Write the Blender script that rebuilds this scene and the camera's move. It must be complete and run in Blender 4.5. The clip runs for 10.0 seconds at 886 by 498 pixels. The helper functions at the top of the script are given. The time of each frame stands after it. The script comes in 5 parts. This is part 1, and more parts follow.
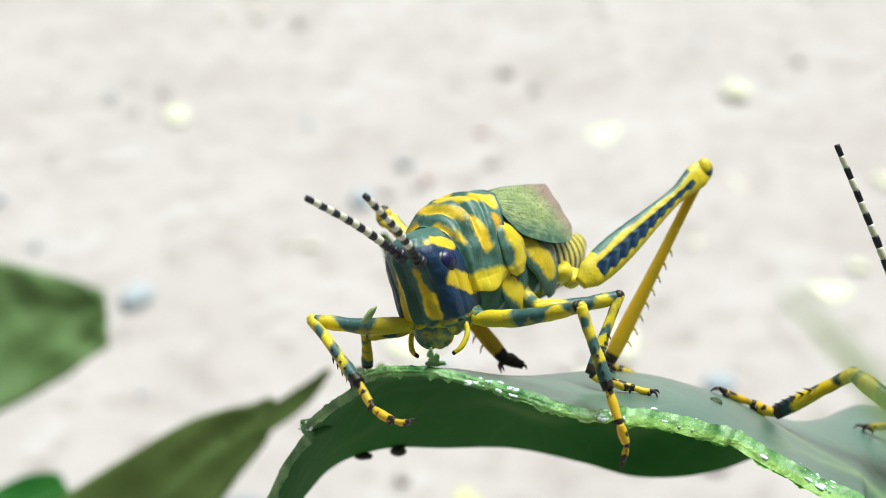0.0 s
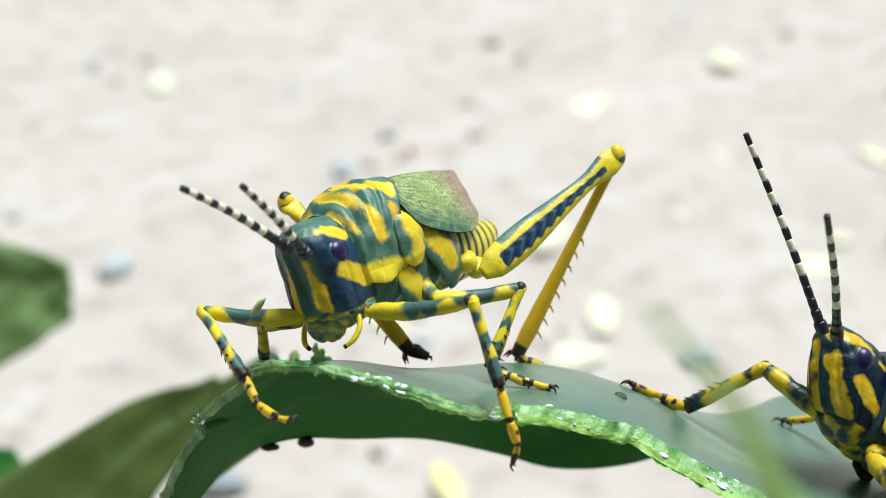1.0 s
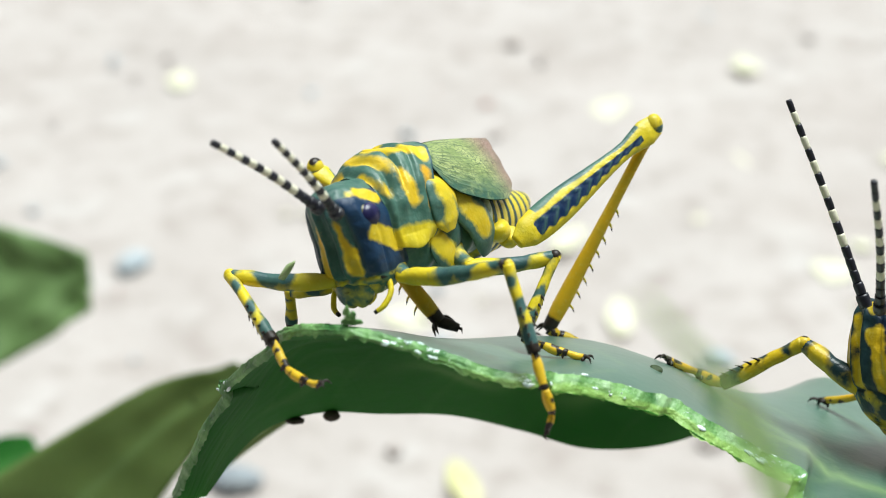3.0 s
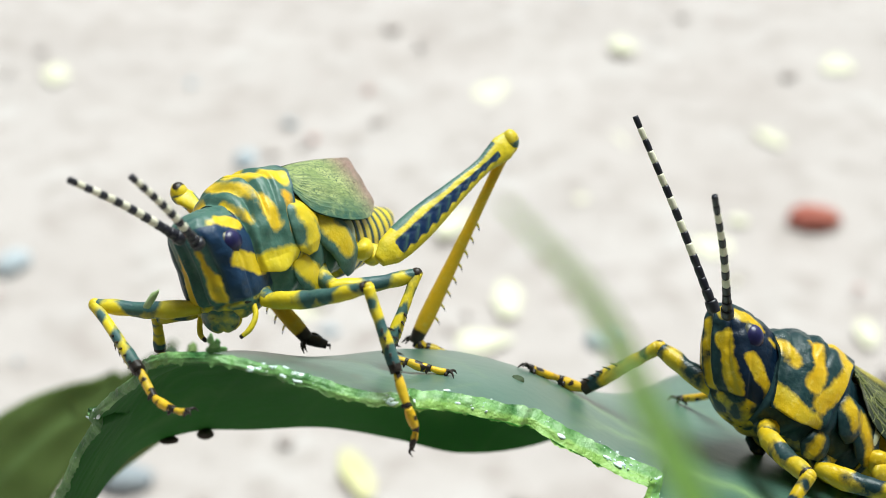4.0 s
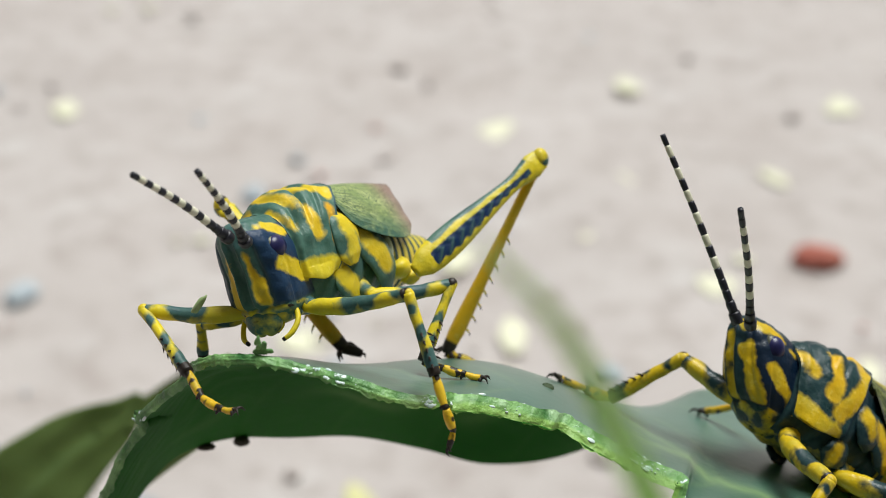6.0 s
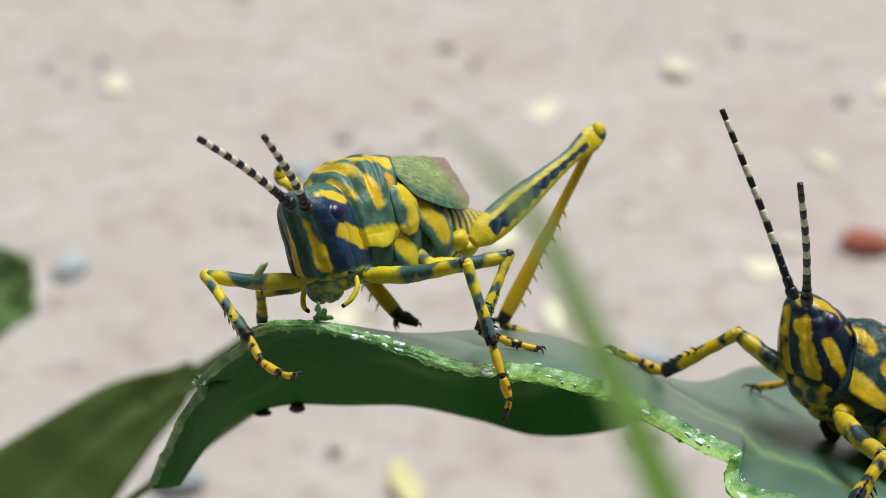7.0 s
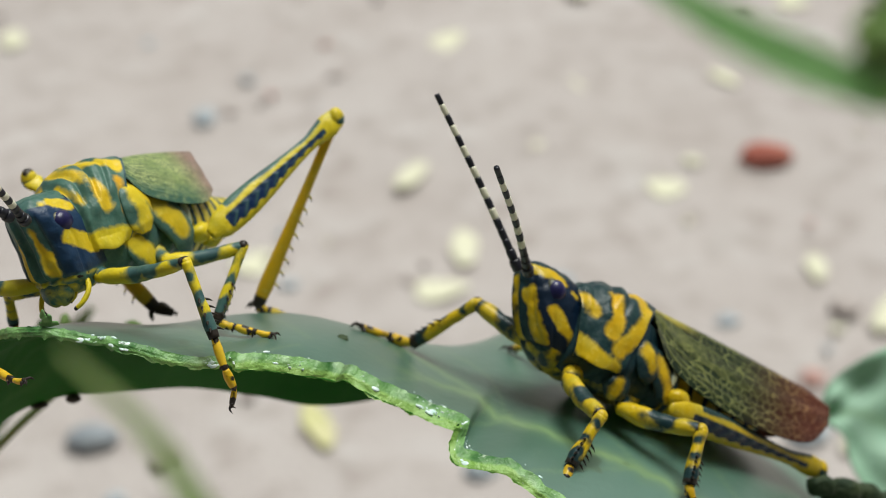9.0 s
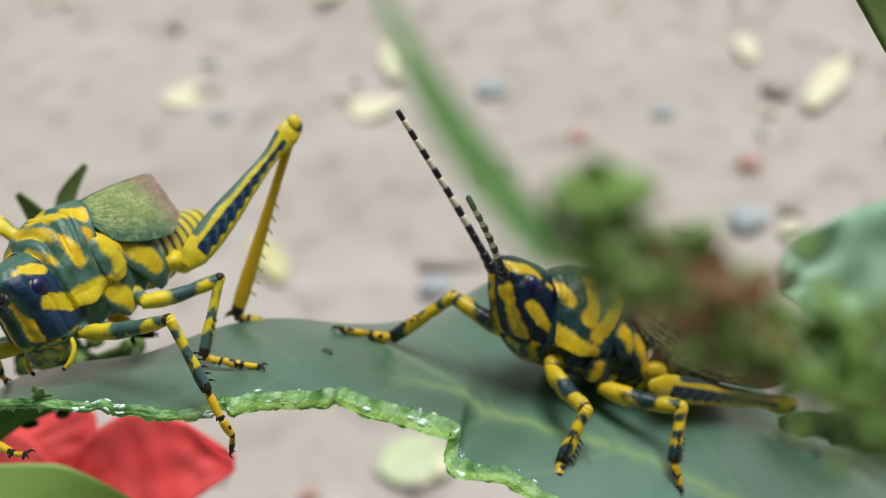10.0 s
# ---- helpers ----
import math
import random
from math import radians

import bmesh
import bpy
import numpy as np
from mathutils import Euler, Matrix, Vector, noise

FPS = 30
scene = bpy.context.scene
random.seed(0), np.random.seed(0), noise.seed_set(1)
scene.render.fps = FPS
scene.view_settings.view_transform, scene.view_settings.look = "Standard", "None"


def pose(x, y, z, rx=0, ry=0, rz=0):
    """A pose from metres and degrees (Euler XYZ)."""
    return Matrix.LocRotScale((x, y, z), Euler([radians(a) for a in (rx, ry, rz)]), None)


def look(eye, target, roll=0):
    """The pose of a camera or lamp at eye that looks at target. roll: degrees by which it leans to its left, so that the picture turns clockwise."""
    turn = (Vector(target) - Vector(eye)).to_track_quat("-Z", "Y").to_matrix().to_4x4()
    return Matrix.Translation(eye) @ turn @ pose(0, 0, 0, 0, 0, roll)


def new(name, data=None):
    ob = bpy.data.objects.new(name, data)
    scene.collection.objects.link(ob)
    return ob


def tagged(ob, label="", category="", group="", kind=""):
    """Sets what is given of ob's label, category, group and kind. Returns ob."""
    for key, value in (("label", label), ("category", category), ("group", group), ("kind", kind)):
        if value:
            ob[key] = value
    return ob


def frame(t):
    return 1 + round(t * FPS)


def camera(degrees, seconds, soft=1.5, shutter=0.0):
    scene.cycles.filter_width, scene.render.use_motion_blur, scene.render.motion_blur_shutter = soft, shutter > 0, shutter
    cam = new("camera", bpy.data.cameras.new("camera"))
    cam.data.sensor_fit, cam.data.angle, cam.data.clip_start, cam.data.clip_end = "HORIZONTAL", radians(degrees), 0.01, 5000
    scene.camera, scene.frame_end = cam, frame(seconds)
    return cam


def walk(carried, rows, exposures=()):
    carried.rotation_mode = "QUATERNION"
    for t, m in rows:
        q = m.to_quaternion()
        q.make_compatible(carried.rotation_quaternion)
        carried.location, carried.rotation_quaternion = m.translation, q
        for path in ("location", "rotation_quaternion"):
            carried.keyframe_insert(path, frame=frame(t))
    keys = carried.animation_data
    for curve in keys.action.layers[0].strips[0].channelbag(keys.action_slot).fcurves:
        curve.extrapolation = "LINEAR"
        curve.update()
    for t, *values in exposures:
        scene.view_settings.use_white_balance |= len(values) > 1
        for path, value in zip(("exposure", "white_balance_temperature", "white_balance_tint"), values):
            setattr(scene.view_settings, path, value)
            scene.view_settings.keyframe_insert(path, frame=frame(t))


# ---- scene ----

MM = 0.001
cam = camera(36.0, 10.0, 0.8)
cam.data.dof.use_dof = True
cam.data.dof.focus_distance = 0.107
cam.data.dof.aperture_fstop = 31.0
PATH = [
    (0, -0.00500, -0.00325, 0.36247, 61.887, 0.435, 6.571),
    (0.3, -0.00313, 0.00250, 0.35910, 62.956, 0.527, 4.970),
    (0.5, -0.00046, 0.00151, 0.35948, 60.765, 0.438, 6.819),
    (0.8, 0.00078, 0.00241, 0.36006, 61.228, 0.300, 5.541),
    (1, 0.00233, 0.00147, 0.36226, 60.557, -0.006, 6.354),
    (1.3, 0.00275, -0.00171, 0.35960, 61.407, 0.212, 6.004),
    (1.5, 0.00305, 0.00025, 0.36076, 60.108, 0.070, 6.543),
    (1.8, 0.00270, -0.00073, 0.35847, 61.093, 0.258, 6.148),
    (2, 0.00186, 0.00182, 0.35927, 60.062, 0.038, 6.620),
    (2.2, 0.00094, 0.00271, 0.35806, 60.299, 0.055, 7.052),
    (3.3, 0.00096, 0.00057, 0.35875, 60.810, -0.659, 6.864),
    (3.5, 0.00157, -0.00140, 0.35901, 60.049, -0.675, 5.750),
    (3.8, 0.00214, -0.00165, 0.35931, 60.238, -0.642, 3.968),
    (4, 0.00317, 0.00137, 0.36225, 60.082, -1.075, 1.805),
    (4.3, 0.00237, 0.00091, 0.36104, 60.406, -1.828, 0.745),
    (4.5, 0.00244, 0.00093, 0.36186, 60.509, -2.429, 0.307),
    (4.8, 0.00002, -0.00116, 0.36178, 61.282, -2.192, -0.078),
    (5, 0.00037, -0.00161, 0.36446, 60.909, -2.336, 0.961),
    (5.2, 0.00050, -0.00120, 0.36401, 61.605, -2.265, -0.163),
    (6.3, 0.00081, -0.00435, 0.36214, 61.783, -1.382, 2.730),
    (6.5, 0.00090, -0.00418, 0.36295, 61.051, -1.420, 2.930),
    (6.8, 0.00026, -0.00641, 0.36060, 62.296, -1.188, 2.620),
    (7, -0.00047, -0.00508, 0.36207, 60.894, -1.405, 3.945),
    (7.3, -0.00082, -0.00143, 0.36513, 61.704, -0.971, 4.207),
    (7.5, -0.00100, 0.00167, 0.36792, 60.647, -0.872, 3.685),
    (7.8, -0.00060, 0.00163, 0.36541, 61.271, -0.931, 2.888),
    (8, 0.00181, -0.00030, 0.36518, 59.614, -1.010, 2.482),
    (8.2, 0.00448, -0.00282, 0.36323, 59.768, -0.358, 1.822),
    (8.5, 0.01101, -0.00503, 0.36444, 57.842, 0.212, 2.359),
    (8.8, 0.01608, -0.00819, 0.36583, 57.975, 0.801, 1.681),
    (9, 0.01730, -0.00597, 0.36908, 57.831, 0.736, 1.038),
    (9.2, 0.01645, -0.00382, 0.37339, 56.95, 1.510, 0.496),
    (9.3, 0.01499, -0.00330, 0.37320, 56.65, 1.862, 0.011),
    (9.4, 0.01445, -0.00122, 0.37355, 54.428, 1.923, -0.528),
    (9.5, 0.01327, 0.00169, 0.37492, 53.420, 2.218, -0.692),
    (9.7, 0.01350, 0.00535, 0.38163, 51.85, 3.032, -1.505),
    (9.8, 0.01423, 0.00430, 0.38380, 50.45, 3.585, -1.696),
    (9.9, 0.01503, 0.00408, 0.38454, 49.441, 3.880, -1.615),
    (10, 0.01468, 0.00587, 0.38648, 48.085, 4.371, -1.986),
]


def cam_pose(x, y, z, rx, roll, rz):
    """Tilt, then lean about the line of sight, then turn."""
    return pose(x, y, z, 0, 0, rz) @ pose(0, 0, 0, rx, 0, 0) @ pose(0, 0, 0, 0, 0, -roll)


walk(cam, [(t, cam_pose(*row)) for t, *row in PATH],
     [(0, 0.41, 6260, -0.5), (3.5, 0.41, 6260, -0.5), (4.5, 0.36, 6310, 0.0), (5, 0.23, 6350, 1.0), (6.5, -0.05, 6500, 4.5), (8, -0.11, 6550, 4.0), (9, -0.19, 6600, 3.0), (10, -0.20, 6650, 3.5)])

# ---- light: bright shade under a hazy sky ----
world = bpy.data.worlds.new("sky")
scene.world = world
world.use_nodes = True
nt = world.node_tree
sky = nt.nodes.new("ShaderNodeTexSky")
sky.sky_type = "NISHITA"
sky.sun_disc = False
sky.sun_elevation = radians(69)
sky.sun_rotation = radians(37)
sky.dust_density = 5.0
hsv = nt.nodes.new("ShaderNodeHueSaturation")
hsv.inputs["Saturation"].default_value = 0.3
nt.links.new(sky.outputs[0], hsv.inputs["Color"])
nt.links.new(hsv.outputs[0], nt.nodes["Background"].inputs["Color"])
nt.nodes["Background"].inputs["Strength"].default_value = 0.050
sun = new("sun", bpy.data.lights.new("sun", "SUN"))
sun.data.energy, sun.data.angle, sun.data.color = 3.85, radians(36), (1.0, 0.985, 0.975)
sun.matrix_basis = look((0.40, 0.64, 2.2), (0, 0.1, 0.3))


# ---- materials ----
class Mat:
    def __init__(self, name, rough=0.5, **kw):
        self.m = bpy.data.materials.new(name)
        self.m.use_nodes = True
        self.t = self.m.node_tree
        self.b = self.t.nodes["Principled BSDF"]
        self.b.inputs["Roughness"].default_value = rough
        for k, v in kw.items():
            self.b.inputs[k.replace("_", " ")].default_value = v
        self.co = self.n("ShaderNodeTexCoord").outputs["Object"]

    def n(self, kind, **ins):
        node = self.t.nodes.new(kind)
        for k, v in ins.items():
            self.put(node.inputs[k.replace("_", " ")], v)
        return node

    def put(self, socket, v):
        if hasattr(v, "is_output"):
            self.t.links.new(v, socket)
        elif isinstance(v, tuple) and len(v) == 3 and socket.type == "RGBA":
            socket.default_value = (*v, 1)
        else:
            socket.default_value = v

    def noise(self, scale, detail=3.0, rough=0.55, co=None):
        return self.n("ShaderNodeTexNoise", Vector=co or self.co, Scale=scale, Detail=detail, Roughness=rough).outputs["Fac"]

    def math(self, op, a, b=0.0):
        node = self.t.nodes.new("ShaderNodeMath")
        node.operation = op
        self.put(node.inputs[0], a)
        self.put(node.inputs[1], b)
        return node.outputs[0]

    def ramp(self, v, lo, hi, a=0.0, b=1.0):
        return self.n("ShaderNodeMapRange", Value=v, From_Min=lo, From_Max=hi, To_Min=a, To_Max=b).outputs[0]

    def mix(self, f, a, b):
        node = self.t.nodes.new("ShaderNodeMix")
        node.data_type = "RGBA"
        self.put(node.inputs[0], f)
        self.put(node.inputs[6], a)
        self.put(node.inputs[7], b)
        return node.outputs[2]

    def attr(self, name):
        node = self.t.nodes.new("ShaderNodeAttribute")
        node.attribute_name = name
        return node.outputs["Fac"]

    def color(self, v):
        self.put(self.b.inputs["Base Color"], v)

    def bump(self, h, strength, dist):
        self.put(self.b.inputs["Normal"], self.n("ShaderNodeBump", Height=h, Strength=strength, Distance=dist).outputs[0])

    def glow_through(self, color, fac):
        """Let light through a thin sheet."""
        tr = self.n("ShaderNodeBsdfTranslucent", Color=color)
        mixer = self.n("ShaderNodeMixShader", Fac=fac)
        out = self.t.nodes["Material Output"]
        self.t.links.new(self.b.outputs[0], mixer.inputs[1])
        self.t.links.new(tr.outputs[0], mixer.inputs[2])
        self.t.links.new(mixer.outputs[0], out.inputs["Surface"])


def chitin(name, yellow, orange, teal, navy, rough=0.38, bloom=0.3):
    """Painted insect skin: pat sets yellow against blue-green, org warms the yellow, bl deepens the blue, dk blackens."""
    k = Mat(name, rough, Specular_IOR_Level=0.35)
    n1, n2, n3 = k.noise(700, 3), k.noise(2600, 3), k.noise(420, 2)
    pat = k.attr("pat")
    field = k.math("ADD", pat, k.math("MULTIPLY", k.math("SUBTRACT", n1, 0.5), 0.5))
    field = k.math("ADD", field, k.math("MULTIPLY", k.math("SUBTRACT", n2, 0.5), 0.8))
    f = k.ramp(field, -0.36, 0.36)
    yel = k.mix(k.attr("org"), yellow, orange)
    yel = k.mix(k.ramp(n3, 0.45, 0.75, 0.0, 0.45), yel, (0.34, 0.36, 0.06))
    yel = k.mix(k.ramp(n2, 0.55, 0.75, 0.0, 0.35), yel, (0.80, 0.70, 0.16))
    blue = k.mix(k.ramp(n2, 0.40, 0.72, 0.0, bloom), teal, (0.13, 0.22, 0.17))
    blue = k.mix(k.ramp(n3, 0.52, 0.72, 0.0, 0.35), blue, navy)
    blue = k.mix(k.attr("bl"), blue, navy)
    c = k.mix(f, blue, yel)
    dk = k.ramp(k.math("ADD", k.attr("dk"), k.math("MULTIPLY", k.math("SUBTRACT", n1, 0.5), 0.5)), 0.45, 0.6)
    k.color(k.mix(dk, c, (0.025, 0.018, 0.014)))
    k.put(k.b.inputs["Roughness"], k.ramp(n1, 0.3, 0.7, rough - 0.10, rough + 0.14))
    k.bump(k.math("ADD", n2, k.math("MULTIPLY", n1, 0.9)), 0.35, 0.00016)
    return k.m


SKIN = chitin("painted_skin", (0.74, 0.58, 0.022), (0.78, 0.40, 0.018), (0.068, 0.160, 0.118), (0.006, 0.026, 0.088), 0.40, 0.45)
SKIN_DARK = chitin("painted_skin_dark", (0.62, 0.43, 0.010), (0.66, 0.35, 0.010), (0.013, 0.043, 0.044), (0.004, 0.014, 0.034), 0.36, 0.16)


def plain(name, color, other, rough, scale, bump=0.0, dist=0.0002, **kw):
    k = Mat(name, rough, **kw)
    n = k.noise(scale, 4)
    k.color(k.mix(k.ramp(n, 0.35, 0.68), color, other))
    if bump:
        k.bump(k.noise(scale * 3, 3), bump, dist)
    return k.m


EYE = plain("eye_blue", (0.009, 0.009, 0.052), (0.024, 0.022, 0.100), 0.3, 900)
EYE_RIM = plain("eye_rim_olive", (0.035, 0.042, 0.040), (0.12, 0.115, 0.05), 0.4, 900)
BLACK = plain("antenna_black", (0.010, 0.010, 0.016), (0.022, 0.022, 0.035), 0.4, 2000)
CREAM = plain("antenna_cream", (0.80, 0.77, 0.62), (0.66, 0.63, 0.48), 0.45, 2000)
MEMBRANE = plain("pale_membrane", (0.62, 0.66, 0.50), (0.50, 0.55, 0.35), 0.4, 900)


def wing_material(name, base, vein, tip_base, tip_vein, scale, patch, tint, fine, mottle):
    k = Mat(name, 0.42, Specular_IOR_Level=0.3)
    at = k.n("ShaderNodeAttribute")
    at.attribute_name = "wuv"
    co = k.n("ShaderNodeVectorMath", )
    co.operation = "MULTIPLY"
    k.put(co.inputs[0], at.outputs["Vector"])
    co.inputs[1].default_value = (0.8, 1.15, 1.0)
    vo = k.t.nodes.new("ShaderNodeTexVoronoi")
    vo.feature = "DISTANCE_TO_EDGE"
    k.put(vo.inputs["Vector"], co.outputs[0])
    vo.inputs["Scale"].default_value = scale
    vo.inputs["Randomness"].default_value = 0.85
    v = k.ramp(vo.outputs["Distance"], fine, fine * 2.6, 1.0, 0.0)
    tip = k.attr("tip")
    v = k.math("MAXIMUM", v, k.attr("rib"))
    n, n2 = k.noise(420, 3), k.noise(1500, 3)
    b = k.mix(tip, base, tip_base)
    b = k.mix(k.ramp(n, 0.35, 0.7, 0.0, 0.8), b, k.mix(tip, patch, tip_base))
    b = k.mix(k.ramp(n2, 0.4, 0.7, 0.0, mottle), b, vein)
    veins = k.mix(tip, vein, tip_vein)
    f = k.math("MULTIPLY", k.attr("tint"), k.ramp(n2, 0.3, 0.6, 0.55, 1.0))
    b = k.mix(f, b, tint)
    k.color(k.mix(k.math("MULTIPLY", v, k.ramp(n, 0.3, 0.6, 0.55, 1.0)), b, veins))
    k.bump(v, 0.5, 0.0001)
    return k.m


WING_PALE = wing_material("wing_pale", (0.31, 0.39, 0.14), (0.045, 0.100, 0.050), (0.36, 0.25, 0.21), (0.20, 0.10, 0.08), 6.4, (0.56, 0.60, 0.27), (0.040, 0.115, 0.085), 0.026, 0.45)
WING_BROWN = wing_material("wing_brown", (0.004, 0.013, 0.005), (0.29, 0.31, 0.10), (0.085, 0.016, 0.009), (0.31, 0.155, 0.070), 2.6, (0.008, 0.022, 0.007), (0.52, 0.42, 0.06), 0.016, 0.0)


def leaf_material(name, top, top2, through_color, fac, rough=0.42, gloss=0.5):
    k = Mat(name, rough, Specular_IOR_Level=gloss)
    n, n2 = k.noise(42, 4), k.noise(900, 3)
    c = k.mix(k.ramp(n, 0.34, 0.72), top, top2)
    side = k.attr("vein")
    c = k.mix(side, c, (0.26, 0.42, 0.16))
    c = k.mix(k.attr("dry"), c, (0.55, 0.52, 0.34))
    spots = k.ramp(k.noise(260, 2), 0.70, 0.74)
    c = k.mix(k.math("MULTIPLY", spots, 0.5), c, (0.05, 0.09, 0.04))
    specks = k.ramp(k.noise(1300, 2), 0.715, 0.745)
    c = k.mix(k.math("MULTIPLY", specks, 0.6), c, (0.035, 0.06, 0.025))
    k.color(c)
    k.bump(k.math("ADD", n2, k.math("MULTIPLY", k.noise(250, 3), 1.5)), 0.25, 0.0003)
    k.glow_through(through_color, fac)
    return k.m


LEAF_TOP = leaf_material("leaf_top", (0.042, 0.128, 0.076), (0.112, 0.238, 0.188), (0.05, 0.18, 0.03), 0.14, 0.40, 0.9)
WAX = LEAF_TOP.node_tree.nodes["Principled BSDF"].inputs
WAX["Coat Weight"].default_value, WAX["Coat Roughness"].default_value, WAX["Coat IOR"].default_value = 1.0, 0.40, 1.9
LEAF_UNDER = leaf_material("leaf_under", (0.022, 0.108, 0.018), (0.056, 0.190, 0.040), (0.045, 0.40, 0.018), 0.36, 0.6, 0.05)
LEAF_BACK = leaf_material("leaf_back", (0.130, 0.195, 0.055), (0.170, 0.240, 0.075), (0.12, 0.20, 0.03), 0.3, 0.65, 0.2)
LEAF_MID = leaf_material("leaf_mid", (0.150, 0.255, 0.085), (0.200, 0.320, 0.115), (0.20, 0.34, 0.06), 0.25, 0.55)
LEAF_PALE = leaf_material("leaf_pale", (0.31, 0.54, 0.38), (0.42, 0.63, 0.49), (0.22, 0.48, 0.18), 0.25, 0.5, 0.3)
GRASS = leaf_material("grass_blade", (0.36, 0.58, 0.17), (0.46, 0.68, 0.27), (0.52, 0.74, 0.24), 0.5)
YOUNG = leaf_material("young_leaf_green", (0.42, 0.70, 0.34), (0.50, 0.76, 0.44), (0.48, 0.76, 0.34), 0.5)


def rim_material():
    k = Mat("cut_edge", 0.48)
    n, n2, n3 = k.noise(420, 5), k.noise(230, 3), k.noise(1500, 3)
    c = k.mix(k.ramp(n, 0.36, 0.64), (0.045, 0.165, 0.038), (0.22, 0.43, 0.14))
    c = k.mix(k.ramp(n2, 0.56, 0.70), c, (0.42, 0.62, 0.34))
    c = k.mix(k.ramp(n3, 0.64, 0.78), c, (0.60, 0.74, 0.56))
    # the freshly cut flesh below the torn skin is smoother and yellower
    c = k.mix(k.attr("low"), c, k.mix(k.ramp(n, 0.3, 0.7), (0.21, 0.42, 0.075), (0.31, 0.50, 0.13)))
    k.color(c)
    k.bump(k.math("ADD", n, k.math("MULTIPLY", n3, 1.5)), 0.6, 0.0003)
    return k.m


RIM = rim_material()
LATEX = plain("white_latex", (0.60, 0.82, 0.78), (0.90, 0.95, 0.95), 0.3, 900, 0.2, 0.00005)


def soil_material():
    k = Mat("dry_soil", 0.9)
    n1, n2, n3, n4 = k.noise(9, 5), k.noise(45, 4), k.noise(260, 3), k.noise(22, 3)
    c = k.mix(k.ramp(n1, 0.32, 0.68), (0.440, 0.393, 0.376), (0.512, 0.468, 0.454))
    c = k.mix(k.ramp(n2, 0.50, 0.70, 0.0, 0.9), c, (0.345, 0.295, 0.275))
    c = k.mix(k.ramp(n4, 0.58, 0.72, 0.0, 0.5), c, (0.60, 0.575, 0.565))
    c = k.mix(k.ramp(n3, 0.62, 0.72, 0.0, 0.6), c, (0.27, 0.225, 0.205))
    k.color(c)
    k.bump(k.math("ADD", n3, n2), 0.42, 0.004)
    return k.m


SOIL = soil_material()
# dark, so the added light-blocking wall bounces little light back
SHADE_WALL = plain("shade_wall_dark", (0.055, 0.060, 0.045), (0.095, 0.090, 0.075), 0.9, 6, 0.5, 0.004)
PALE_BIT = plain("pale_fallen_petal", (0.69, 0.68, 0.50), (0.76, 0.74, 0.58), 0.7, 120)
YELLOW_BIT = plain("yellow_fallen_leaf", (0.58, 0.57, 0.26), (0.65, 0.61, 0.36), 0.6, 60)
BLUE_BIT = plain("blue_grey_stone", (0.37, 0.42, 0.47), (0.45, 0.50, 0.54), 0.8, 150, 0.4, 0.001)
GREY_BIT = plain("slate_stone", (0.25, 0.28, 0.32), (0.33, 0.36, 0.39), 0.85, 120, 0.5, 0.001)
RED_BIT = plain("red_brick_chip", (0.33, 0.085, 0.06), (0.41, 0.14, 0.10), 0.85, 120, 0.6, 0.001)
PINK_BIT = plain("pink_brick_grit", (0.48, 0.27, 0.24), (0.52, 0.34, 0.30), 0.9, 120)
BROWN_BIT = plain("brown_soil_crumb", (0.39, 0.335, 0.315), (0.45, 0.395, 0.375), 0.9, 120, 0.6, 0.001)
SCRAP_GREEN = plain("scrap_green", (0.30, 0.42, 0.16), (0.42, 0.52, 0.26), 0.5, 900)
SCRAP_PALE = plain("pale_green_leaf", (0.50, 0.58, 0.36), (0.60, 0.66, 0.46), 0.6, 90)
WITHERED = plain("withered_leaf", (0.016, 0.040, 0.014), (0.050, 0.075, 0.025), 0.7, 500, 0.8, 0.0005)
BROWN_DARK = plain("dark_dropping", (0.030, 0.022, 0.014), (0.055, 0.045, 0.025), 0.7, 900, 0.6, 0.0002)
RED_PETAL = plain("red_petal", (0.74, 0.060, 0.070), (0.80, 0.11, 0.12), 0.7, 140, Specular_IOR_Level=0.15)
BUD_GREEN = plain("bud_green", (0.150, 0.275, 0.056), (0.23, 0.35, 0.092), 0.6, 300)
BUD_FRESH = plain("bud_fresh", (0.20, 0.36, 0.08), (0.29, 0.44, 0.14), 0.6, 300)
BUD_DARK = plain("bud_dark", (0.08, 0.15, 0.025), (0.13, 0.20, 0.05), 0.7, 300)
BUD_BROWN = plain("bud_brown", (0.17, 0.10, 0.050), (0.26, 0.14, 0.075), 0.6, 300)
BUD_RED = plain("bud_red", (0.23, 0.100, 0.045), (0.29, 0.15, 0.075), 0.6, 300)


# ---- mesh tools ----
def mesh_of(name, verts, faces, attrs=None, smooth=True):
    me = bpy.data.meshes.new(name)
    me.from_pydata([tuple(v) for v in verts], [], faces)
    for key, vals in (attrs or {}).items():
        vals = np.asarray(vals, np.float32)
        if vals.ndim == 2:
            a = me.attributes.new(key, "FLOAT_VECTOR", "POINT")
            a.data.foreach_set("vector", vals.ravel())
        else:
            a = me.attributes.new(key, "FLOAT", "POINT")
            a.data.foreach_set("value", vals)
    me.polygons.foreach_set("use_smooth", [smooth] * len(me.polygons))
    me.update()
    return me


def part(name, me, mat, parent=None, label=""):
    if isinstance(me, bmesh.types.BMesh):
        data = bpy.data.meshes.new(name)
        me.to_mesh(data)
        me.free()
        me = data
    if mat is not None:
        me.materials.append(mat)
    ob = new(name, me)
    ob.parent = parent
    if label:
        tagged(ob, label)
    return ob


